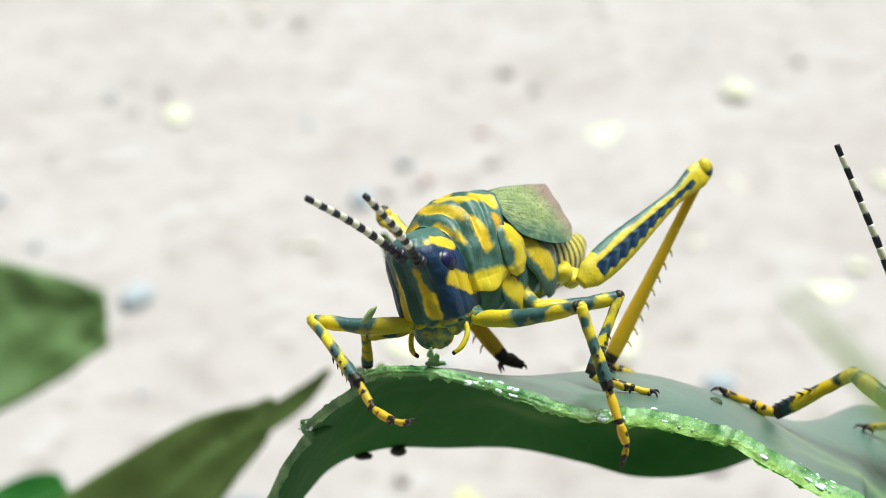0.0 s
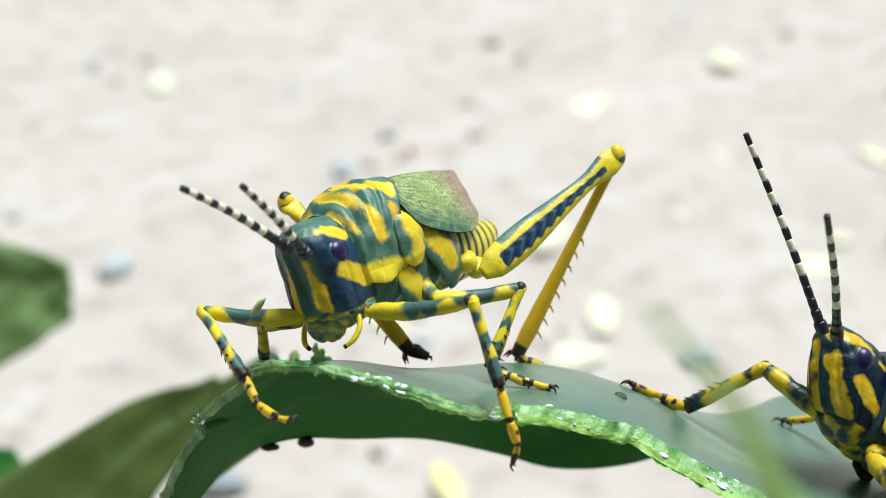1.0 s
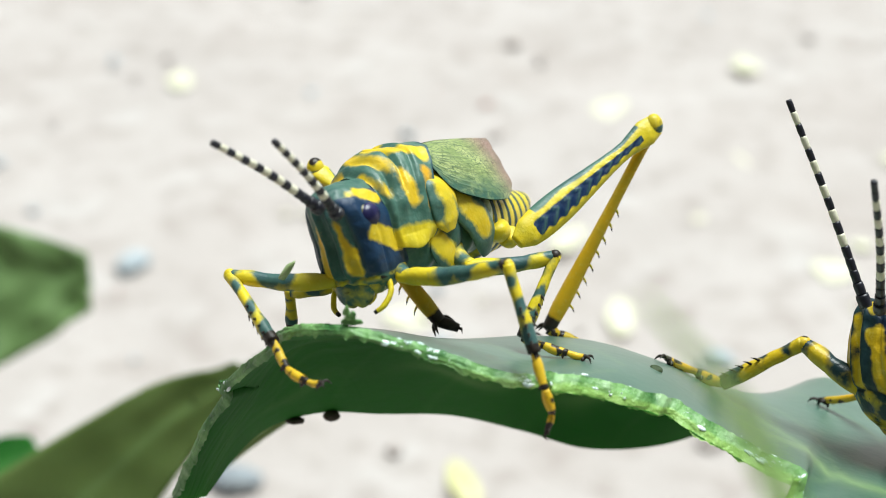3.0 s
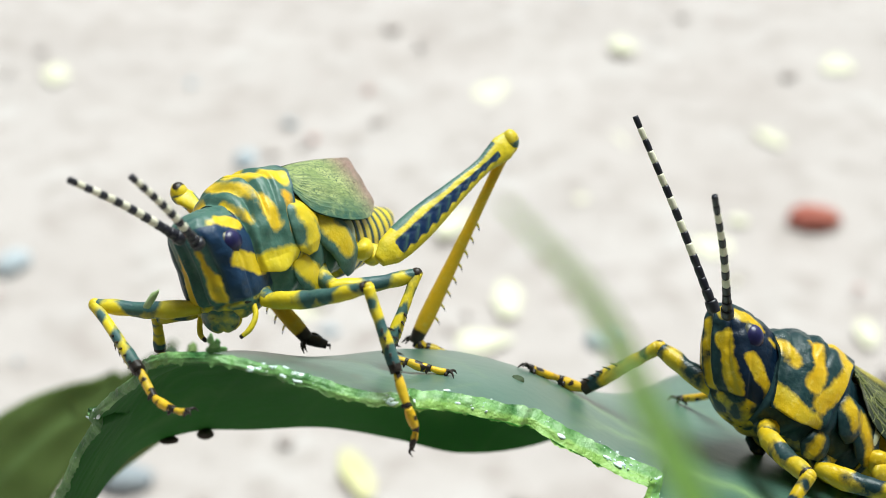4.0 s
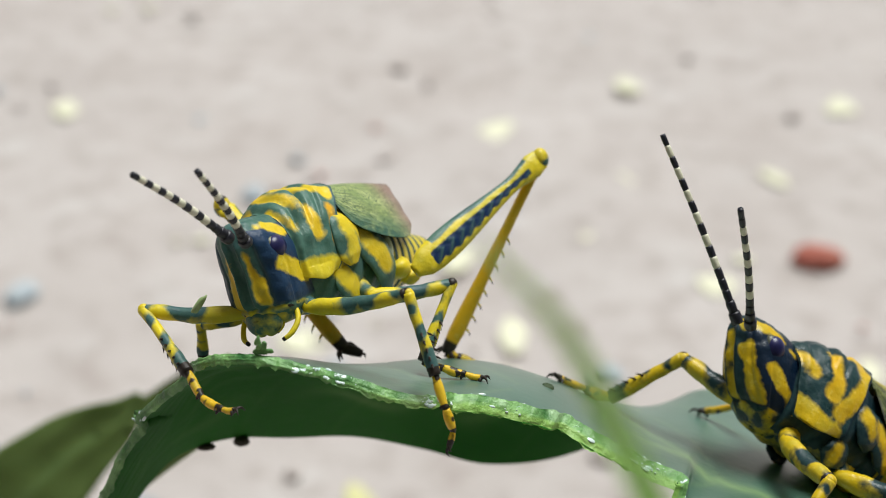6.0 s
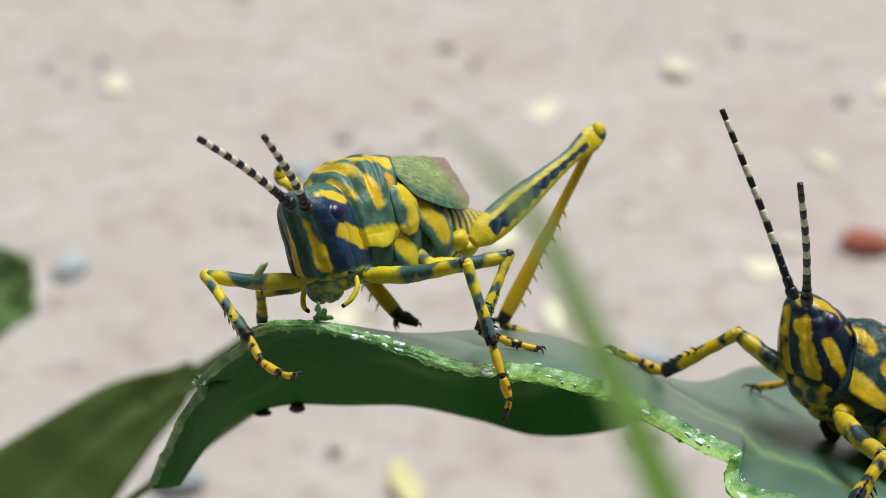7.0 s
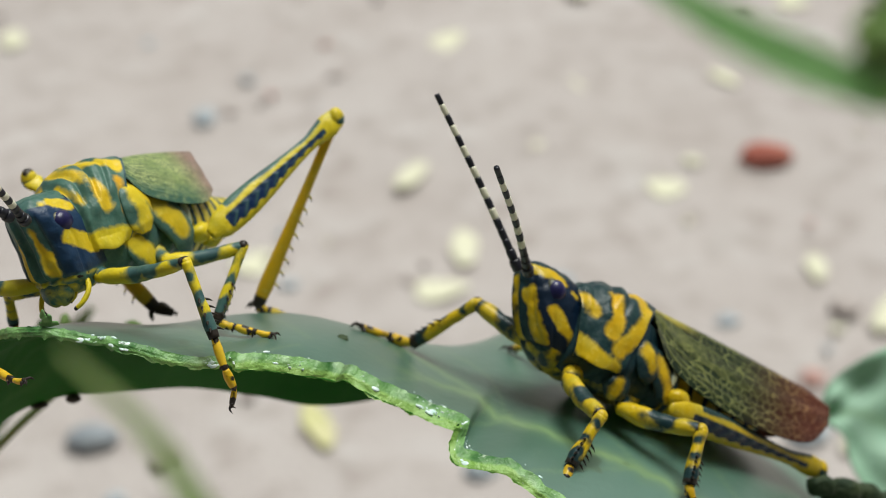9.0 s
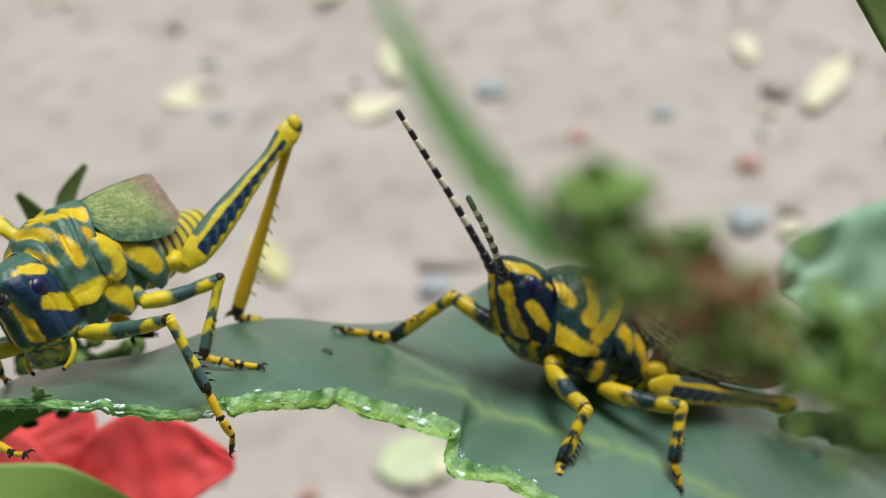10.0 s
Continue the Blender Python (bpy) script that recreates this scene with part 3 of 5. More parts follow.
    f, warm = paint(P, L_["shield"])
    f = f + 0.15 * wobble(P, 1.5, 6) - 0.2 * np.clip(folds * 9, 0, 1)
    rim = smooth(u, 0.955, 0.985) + 0 * deg
    f = f * (1 - rim) - 0.7 * rim
    put("pronotum", P, skin_attrs(P, f, 0, deep * 0.6 + 0.5 * rim, warm), skin, body, label="ridged saddle shield with yellow blotches")
    inner = P.copy()
    inner[..., 1] *= 0.93
    inner[..., 2] = 0.7 + (inner[..., 2] - 0.7) * 0.94
    lip = np.stack([P[-1], inner[-1]], 0)
    put("rear_margin", lip, skin_attrs(lip, -0.7, 0, 0.5, 0), skin, body)
    brow = np.stack([P[0], inner[0]], 0)
    put("collar_margin", brow, skin_attrs(brow, -0.5, 0, 0.3, 0), skin, body)
    for e in (0, -1):
        low = np.stack([P[:, e], inner[:, e] - np.array([0, 0.8 * np.sign(P[0, e, 1]), -0.1])], 0)
        put("lower_margin", low, skin_attrs(low, 0.6, 0, 0.3, 0), skin, body)

    # head: slanted face, pointed crown, turned a little
    turn_c, turn_s = math.cos(radians(L_["turn"])), math.sin(radians(L_["turn"]))

    tilt_c, tilt_s = math.cos(radians(L_["tilt"])), math.sin(radians(L_["tilt"]))

    def turned(P):
        Y, Z = P[..., 1] * tilt_c - (P[..., 2] - 3.4) * tilt_s, P[..., 1] * tilt_s + (P[..., 2] - 3.4) * tilt_c
        X = P[..., 0] - 5.5
        return np.stack([5.5 + X * turn_c - Y * turn_s, X * turn_s + Y * turn_c, 3.4 + Z], -1)

    th = np.linspace(0.01, np.pi - 0.01, 110)[:, None]
    ph = np.linspace(-np.pi, np.pi, 150, endpoint=False)[None]
    pw = L_["square"]
    def sp(v):
        return np.sign(v) * np.abs(v) ** pw
    h = sp(np.cos(th)) + 0 * ph
    X = sp(np.sin(th)) * sp(np.cos(ph))
    Y = sp(np.sin(th)) * sp(np.sin(ph))
    narrow = 1 - L_["narrow"] * smooth(-h, 0.15, 1.0) - 0.16 * smooth(h, 0.3, 1.0)
    hy = L_["cheeks"] * Y * narrow
    hz = np.where(h > 0, L_["crown"], 4.9) * h
    hx = np.where(X < 0, 4.4, L_["front"]) * X + np.where(h > 0, slant, jaw_slant) * hz + 0.9 * smooth(h, 0.35, 0.95) * np.maximum(X, 0) - 0.5 * smooth(-h, 0.5, 1) * np.maximum(X, 0)
    fore = np.maximum(X, 0)
    keel = 0.42 * np.exp(-((np.abs(hy) - 0.62) / 0.26) ** 2) - 0.10 * np.exp(-(hy / 0.3) ** 2)
    cheek_line = -0.20 * np.exp(-((np.abs(hy) - 1.9 + 0.25 * h) / 0.13) ** 2)
    hx = hx + (keel + cheek_line) * fore * smooth(0.85 - np.abs(h), 0, 0.4) - 1.3 * smooth(h, 0.15, 0.8) * np.maximum(-X, 0)
    hx = hx - 0.30 * np.exp(-((h + 0.60) / 0.035) ** 2) * fore
    cheek = np.exp(-((np.abs(ph) - 0.95) / 0.22) ** 2) * np.exp(-((h + 0.25) / 0.45) ** 2) * 0.2 - np.exp(-((np.abs(ph) - 1.35) / 0.05) ** 2) * np.exp(-((h + 0.2) / 0.5) ** 2) * 0.13
    hy = hy + np.sign(hy) * cheek
    P = np.stack([hx + 8.0, hy, hz + 1.0], -1)
    P = P + 0.09 * wobble(P, 1.1, 2)[..., None]
    f, warm = paint(P, L_["face"], soft=0.34, stir=0.3)
    chin = smooth(-h, 0.56, 0.64)
    f = f * (1 - chin) + chin * (-0.20 + 1.2 * wobble(P, 0.9, 3))
    f = f + 0.3 * wobble(P, 2.2, 5)
    bl = np.clip(deep + 0.8 * smooth(np.abs(ph) + 0 * h, 0.3, 0.75) * (1 - chin) * (h < 0.8), 0, 1)
    pits = 0.8 * (wobble(P, 1.9, 13) > 0.52) * chin
    head = put("head", turned(P), skin_attrs(P, f, pits, bl, warm), skin, body, wrap=True, caps=True, flip=True, label="striped yellow and blue head with slanted face")
    for side in (1, -1):
        ex = L_["eye_x"] + slant * (eye_z - 1.05)
        E = ball((ex, side * L_["eye_y"], eye_z), (L_["eye"], 0.74, 1.05), 18, 26)
        E[..., 0] += (slant + 0.1) * (E[..., 2] - eye_z) - 0.35 * (E[..., 2] - eye_z)
        put("eye", turned(E), None, EYE, body, wrap=True, caps=True, flip=True, label="dark blue oval compound eye")
        S = ball((ex - 0.1, side * (L_["eye_y"] - 0.18), eye_z - 0.28), (L_["eye"] + 0.14, 0.76, 1.34), 18, 26)
        S[..., 0] += slant * (S[..., 2] - eye_z + 0.3)
        put("eye_rim", turned(S), None, EYE_RIM, body, wrap=True, caps=True, flip=True)
        B_ = ball((ex + 1.75, side * 0.75, eye_z + 0.05), (0.5, 0.5, 0.5), 10, 14)
        put("antenna_socket", turned(B_), skin_attrs(B_, -0.7, 0.3, 0.9, 0), skin, body, wrap=True, caps=True, flip=True)
        G = ball((9.1 + jaw_x - jaw_slant * 4.4 - 0.9 * (1 - L_["jaw"]), side * (1.75 * L_["jaw"]), -2.3 + jaw_z), (1.05, 0.85, 1.35), 20, 26)
        G = G + 0.16 * wobble(G, 1.5, 8)[..., None]
        put("mandible", turned(G), skin_attrs(G, 0.05 + 0.7 * wobble(G, 1.4, 5), 0.1, 0.1, 0.1), skin, body, wrap=True, caps=True, flip=True)
        for name, pts in () if not L_["palps"] else (("palp", [(8.6, side * 2.4, -2.4), (9.2, side * 2.9, -3.6), (10.1, side * 2.5, -4.6), (10.5, side * 1.8, -5.0)]),
                          ("small_palp", [(8.9, side * 1.2, -3.3), (9.5, side * 1.3, -3.9), (9.9, side * 0.9, -4.4)])):
            T, t, _ = tube(np.array(pts) + np.array([-0.2 - jaw_slant * 7.5, 0, slant * 2.0 - 0.5]), [0.30, 0.24, 0.25, 0.18], 9, 16)
            put(name, turned(T), skin_attrs(T, 0.5, np.where(t > 0.90, 0.8, 0), 0, 0), skin, body, wrap=True, caps=True)
    L = ball((9.9 + jaw_x - jaw_slant * 4.6 - 0.5 * (1 - L_["jaw"]), 0, jaw_z - 2.55 - 0.55 * L_["jaw"]), (0.9, 1.85 * L_["jaw"], 1.5), 20, 26)
    L[..., 2] += 0.25 * np.exp(-(L[..., 1] / 0.3) ** 2) * (L[..., 2] < -3.4)
    put("labrum", turned(L), skin_attrs(L, -0.22 + 0.6 * wobble(L, 1.2, 2), 0.3 + 0.5 * wobble(L, 1.9, 9), 0.1, 0), skin, body, wrap=True, caps=True, flip=True)

    # folded forewings, a roof over the back
    for side in (1, -1):
        nu, nv = 110, 40
        T, L = curve(L_["wing_top"], nu)[:, None], curve(L_["wing_low"], nu)[:, None]
        u = np.linspace(0, 1, nu)[:, None]
        v = np.linspace(0, 1, nv)[None]
        w = v[..., None]
        arch = np.sin(np.pi * v ** 0.8) * L_["bulge"] * np.sin(np.pi * np.clip(u * 0.9 + 0.08, 0, 1)) ** 0.5 + 0.05 * np.sin(v * 16)
        ribs = np.zeros((nu, nv))
        for r0, r1 in ((0.10, 0.03), (0.26, 0.34), (0.40, 0.55), (0.50, 0.70), (0.60, 0.82), (0.72, 0.93), (0.33, 0.44), (0.45, 0.62), (0.82, 0.98)):
            ribs = np.maximum(ribs, np.exp(-((v - (r0 + (r1 - r0) * u)) / 0.011) ** 2) * (1 - 0.95 * smooth(u, 0.1, 0.8)))
        arch = arch + 0.08 * ribs
        P = T * (1 - w) + L * w + arch[..., None] * np.array([0, 0.75, 0.65])
        P = P * np.array([1, side, 1])
        tip = smooth(u + 0.12 * (1 - v) * L_["tip_slope"], L_["tip_from"], L_["tip_from"] + 0.42)
        if L_["tint"] == "lower":
            tint = smooth(v, 0.55, 0.95) * (1 - smooth(u, 0.55, 0.95)) + 0.7 * (1 - smooth(u, 0.02, 0.16))
        else:
            tint = (1 - smooth(v, 0.10, 0.24)) * (1 - smooth(u, 0.12, 0.30))
        W = np.stack([P[..., 0] * 0.42, v * 3.3 + 0 * u, 0 * (u + v)], -1)
        A = {"tip": tip, "rib": ribs, "tint": np.clip(tint + 0 * ribs, 0, 1), "wuv": W}
        put("forewing", P, A, wing_mat, body, flip=side < 0, label="net-veined forewing")
        inner = P - np.array([0, side * 0.08, 0.08])
        put("wing_lining", inner, dict(A, rib=ribs * 0), wing_mat, body, flip=side > 0)
    # pale joint skin and the knobs that carry the hind legs
    for side in (1, -1):
        G = ball((-4.5, side * 4.2, -0.2), (0.55, 0.5, 1.5), 18, 26)
        G = G + 0.3 * wobble(G, 0.9, 7)[..., None] * np.array([0.8, 0, 0.8])
        put("joint_skin", G, None, MEMBRANE, body, wrap=True, caps=True, flip=True)
        for at, size in (((-5.7, 4.3, -2.0), (1.25, 1.0, 1.05)), ((-7.2, 4.3, -3.0), (1.3, 1.0, 0.9))):
            G = ball((at[0], side * at[1], at[2]), size, 22, 32)
            G = G + 0.3 * wobble(G, 0.75, 4)[..., None] * np.array([0.6, 0.6 * side, 1])
            put("hind_coxa", G, skin_attrs(G, 0.6 + 0.6 * wobble(G, 0.8, 9), 0, 0.1, 0), skin, body, wrap=True, caps=True, flip=True)
    return body


def antenna(root_inv, base, tip, bend, parent, first_black, n=19, r0=0.37, r1=0.24):
    """A string of dark and pale joints from base to tip (world millimetres)."""
    b, e = (root_inv @ (Vector(p) * MM) for p in (base, tip))
    mid = (b + e) / 2 + root_inv.to_3x3() @ Vector(bend) * MM
    n = int(n * 0.88)
    c = curve([b, mid, e], n + 1)
    holder = None
    for i in range(n):
        pale = i >= first_black and (i - first_black) % 2 == 0 and i < n - 1
        r = (r0 + (r1 - r0) * i / n) * MM * (1.45 if i == 0 else 1.15 if i == 1 else 1.0)
        p, q = c[i], c[i + 1]
        P, t, _ = tube([p, p + (q - p) * 0.5, p + (q - p) * 1.02], [r * 0.93, r, r * 1.02, r * 0.94], 10, 7)
        V, F, A = grid(P, {}, wrap=True, caps=True)
        ob = part("antenna" if holder is None else "joint", mesh_of("joint", V, F), CREAM if pale else BLACK, holder or parent)
        if holder is None:
            holder = ob
    return holder


def claws(name, at, ahead, up, size, parent, skin):
    """Two small hooked claws and a pad at the end of a foot."""
    a = Vector(ahead).normalized()
    s = a.cross(Vector(up)).normalized()
    w = s.cross(a)
    for q in (1, -1):
        pts = [Vector(at), Vector(at) + (a * 0.5 + s * q * 0.5) * size, Vector(at) + (a * 0.8 + s * q * 0.8 - w * 0.5) * size]
        limb("claw", [tuple(p) for p in pts], [0.2 * size, 0.16 * size, 0.03 * size], parent, skin, dk=[(0, 1.2)], nseg=7, n=10)


def small_leg(inv, pts, parent, skin, thick=1.0, spines=True, label="", femur_edges=(0.34, 0.74, 0.90), tibia_edges=(0.12, 0.26, 0.42, 0.56, 0.7)):
    """Fore or middle leg through world points: hip, knee, ankle, then the foot's joints to the tip."""
    p = [inv @ (Vector(q) * MM) for q in pts]
    up = (0, 0, 1)
    hip, knee, ankle = p[:3]
    d = (knee - hip)
    sag = -0.04 * d.length * Vector((0, 0, 1))
    fem = limb("femur", [tuple(hip), tuple(hip + d * 0.5 + sag), tuple(knee)], [x * thick * MM for x in (0.66, 0.92, 0.95, 0.9, 0.78, 0.82, 0.6)], parent, skin,
               edges=femur_edges, dk=[(0.97, 1.2)], label=label)
    inward = Vector((hip.x - 0.0025, hip.y * 0.3, hip.z * 0.35 - 0.0004))
    limb("coxa", [tuple(hip + d * 0.07), tuple(hip + (inward - hip) * 0.3), tuple(inward)], [x * thick * MM for x in (0.76, 0.94, 1.2, 1.4)], fem, skin, start=-0.1, bl=0.3)
    over = (knee - hip).normalized() * 0.35 * MM * thick
    tib = limb("tibia", [tuple(knee + over * 0.2), tuple(knee + (ankle - knee) * 0.5), tuple(ankle)], [x * thick * MM for x in (0.62, 0.55, 0.56, 0.62, 0.7, 0.62)], fem, skin,
               edges=tibia_edges, start=1, dk=[(0.90, 1.2)])
    K = ball((0, 0, 0), (0.66 * thick * MM,) * 3, 9, 12) + np.array(knee)
    V, F, A = grid(K, skin_attrs(K, 0.6, 0.24 + 0.9 * wobble(K / MM, 0.9, 3), 0, 0.1), wrap=True, caps=True, flip=True)
    part("knee", mesh_of("knee", V, F, A), skin, fem)
    if spines:
        t = (ankle - knee)
        nrm = t.cross(hip - knee).normalized()
        outw = nrm.cross(t).normalized()
        for i in range(5):
            for q in (1, -1):
                b = knee + t * (0.5 + 0.095 * i)
                o = (outw * -0.6 + nrm * q).normalized()
                limb("spine", [tuple(b + o * 0.5 * thick * MM), tuple(b + o * 0.95 * thick * MM + t.normalized() * 0.15 * MM), tuple(b + o * 1.35 * thick * MM + t.normalized() * 0.40 * MM)],
                     [0.13 * MM, 0.09 * MM, 0.01 * MM], tib, skin, dk=[(-0.2, 1.3)], nseg=5, n=5)
    foot = p[2:]
    par = tib
    for i in range(len(foot) - 1):
        a, b = foot[i], foot[i + 1]
        m = (a + b) / 2 - Vector((0, 0, 0.12 * MM))
        par_i = limb("tarsus", [tuple(a), tuple(m), tuple(b)], [x * thick * MM * (0.72 if i == len(foot) - 2 else 1.0) for x in (0.38, 0.50, 0.47, 0.34)], tib, skin, dk=[(0.86, 1.3)], org=0.55, nseg=10, n=18, spots=0.26)
        for q in (1, -1):
            c = a + (b - a) * 0.82 - Vector((0, 0, 0.25 * thick * MM))
            o = (b - a).cross(Vector((0, 0, 1))).normalized() * q * 0.35 * thick * MM
            limb("pad", [tuple(c), tuple(c + o * 0.7), tuple(c + o * 1.5 - Vector((0, 0, 0.3 * thick * MM)))], [0.26 * thick * MM, 0.22 * thick * MM, 0.05 * thick * MM], par_i, skin, dk=[(-0.2, 1.3)], nseg=6, n=6)
    claws("claw", foot[-1], foot[-1] - foot[-2], up, 0.85 * thick * MM, tib, skin)
    return fem


def hind_leg(inv, pts, parent, skin, side, w=1.9, tibia=True, label="", face=(0.25, -0.80, 0.52)):
    """Jumping leg: deep flat thigh with a dark herringbone panel, thin spined shin."""
    p = [inv @ (Vector(q) * MM) for q in pts]
    base, knee = p[:2]
    prof = np.array([0.40, 0.86, 0.97, 1.0, 0.98, 0.92, 0.84, 0.74, 0.66, 0.58, 0.52, 0.52, 0.66, 0.80, 0.66]) * w * MM
    d = knee - base
    face = inv.to_3x3() @ Vector(face) if side > 0 else Vector((0, -1, 0.3))
    up = face.cross(d.normalized())
    P, t, a = tube([tuple(base - d * 0.045), tuple(base + d * 0.5), tuple(knee)], prof, 40, 90, 0.5, up=tuple(up))
    outer = np.cos(a)  # 1 on the outer face
    lift = np.sin(a)
    zig = 0.05 * np.sin(t * 80 + np.abs(lift) * 8) * (lift < 0) - 0.17 * smooth(t, 0.35, 0.9)
    panel = (outer > 0) & (np.abs(lift + 0.14) < 0.44 + zig) & (t > 0.10) & (t < 0.86)
    f = np.where(panel, -0.8, 0.8)
    soft = np.clip((np.abs(lift + 0.14) - 0.44 - zig) * 8, -0.9, 0.9)
    f = np.where((outer > 0) & (t > 0.1) & (t < 0.88), np.where(t < 0.11, 0.8, soft), 0.75)
    f = np.where((t > 0.15) & (t < 0.9), np.minimum(f, np.clip((0.66 - lift) * 6 + 0.35 * np.sin(t * 23), -0.6, 1)), f)
    bl = np.where(lift > 0.55, 0.05, 1.0 - 0.6 * np.clip(np.sin(t * 80 + np.abs(lift) * 8), 0, 1) ** 2)
    dk = np.clip((t - 0.95) * 30, 0, 1) * (np.abs(lift) < 0.45) * (outer > 0.2) * 0.8
    # raised chevrons on the panel
    amp = np.where(panel, 0.08 * MM * np.sin(t * 80 + np.abs(lift) * 8), 0)
    centre = P.mean(axis=1, keepdims=True)
    vec = P - centre
    P = P + vec / (np.linalg.norm(vec, axis=2)[..., None] + 1e-9) * amp[..., None]
    V, F, A = grid(P, skin_attrs(P, f, dk, bl, 0.0), wrap=True, caps=True)
    fem = part("hind_femur", mesh_of("hind_femur", V, F, A), skin, parent, label)
    K = ball((0, 0, 0), (0.80 * MM, 0.72 * MM, 1.0 * MM), 16, 22) + np.array(knee)
    V, F, A = grid(K, skin_attrs(K, np.where(K[..., 2] > knee.z - 0.0001, 0.5, -0.4) + 0.9 * wobble(K / MM, 0.9, 3), np.clip(0.22 + 1.3 * wobble(K / MM, 0.8, 5), 0, 0.9), 0.2, 0.1), wrap=True, caps=True, flip=True)
    part("knee", mesh_of("knee", V, F, A), skin, fem)
    if not tibia:
        return fem
    ankle = p[2]
    T, t, a = tube([tuple(knee), tuple(knee + (ankle - knee) * 0.5), tuple(ankle)], [x * MM for x in (0.62, 0.46, 0.44, 0.45, 0.49, 0.54, 0.61, 0.68, 0.72, 0.58)], 14, 50)
    V, F, A = grid(T, skin_attrs(T, np.where(t < 0.09, -0.5, 0.8), np.clip((t - 0.90) * 12, 0, 1), 0.1, 0.6), wrap=True, caps=True)
    tib = part("hind_tibia", mesh_of("hind_tibia", V, F, A), skin, fem, "yellow spined hind shin")
    ax = (ankle - knee)
    nrm = ax.cross(base - knee).normalized()
    outw = nrm.cross(ax).normalized()
    if outw.dot(base - knee) > 0:
        outw = -outw
    for i in range(8):
        for q in (0.55, -0.55):
            b = knee + ax * (0.40 + 0.066 * i)
            o = (outw + nrm * q).normalized()
            ln = 0.75 + 0.08 * i
            limb("spine", [tuple(b + o * 0.4 * MM), tuple(b + o * (0.4 + 0.5 * ln) * MM + ax.normalized() * 0.2 * MM), tuple(b + o * (0.4 + 0.85 * ln) * MM + ax.normalized() * 0.55 * MM)],
                 [0.15 * MM, 0.10 * MM, 0.015 * MM], tib, skin, dk=[(0.62, 1.3)], nseg=6, n=8)
    for q in (1, -1):
        for r in (0.5, 1.0):
            o = (nrm * q + outw * (r - 0.7)).normalized()
            limb("spur", [tuple(ankle), tuple(ankle + o * 0.7 * MM), tuple(ankle + o * 1.1 * MM + ax.normalized() * 0.7 * MM)], [0.28 * MM, 0.2 * MM, 0.03 * MM], tib, skin, dk=[(-0.2, 1.3)], nseg=6, n=8)
    foot = p[2:]
    for i in range(len(foot) - 1):
        a_, b_ = foot[i], foot[i + 1]
        limb("tarsus", [tuple(a_), tuple((a_ + b_) / 2), tuple(b_)], [0.5 * MM, 0.5 * MM, 0.34 * MM], tib, skin, dk=[(-0.3, 1.3)] if len(foot) == 2 else [(-0.2, 0.2)], org=0.4, nseg=9, n=14, spots=0.22)
    if len(foot) > 1:
        claws("claw", foot[-1], foot[-1] - foot[-2], (0, 0, 1), (0.5 if len(foot) == 2 else 0.8) * MM, tib, skin)
    return fem


# first insect: faces the camera, high on its legs
def stand(yaw, pitch, roll, x, y, z):
    return Matrix.Translation(Vector((x, y, z)) * MM) @ pose(0, 0, 0, 0, 0, yaw) @ pose(0, 0, 0, 0, -pitch, 0) @ pose(0, 0, 0, roll, 0, 0)


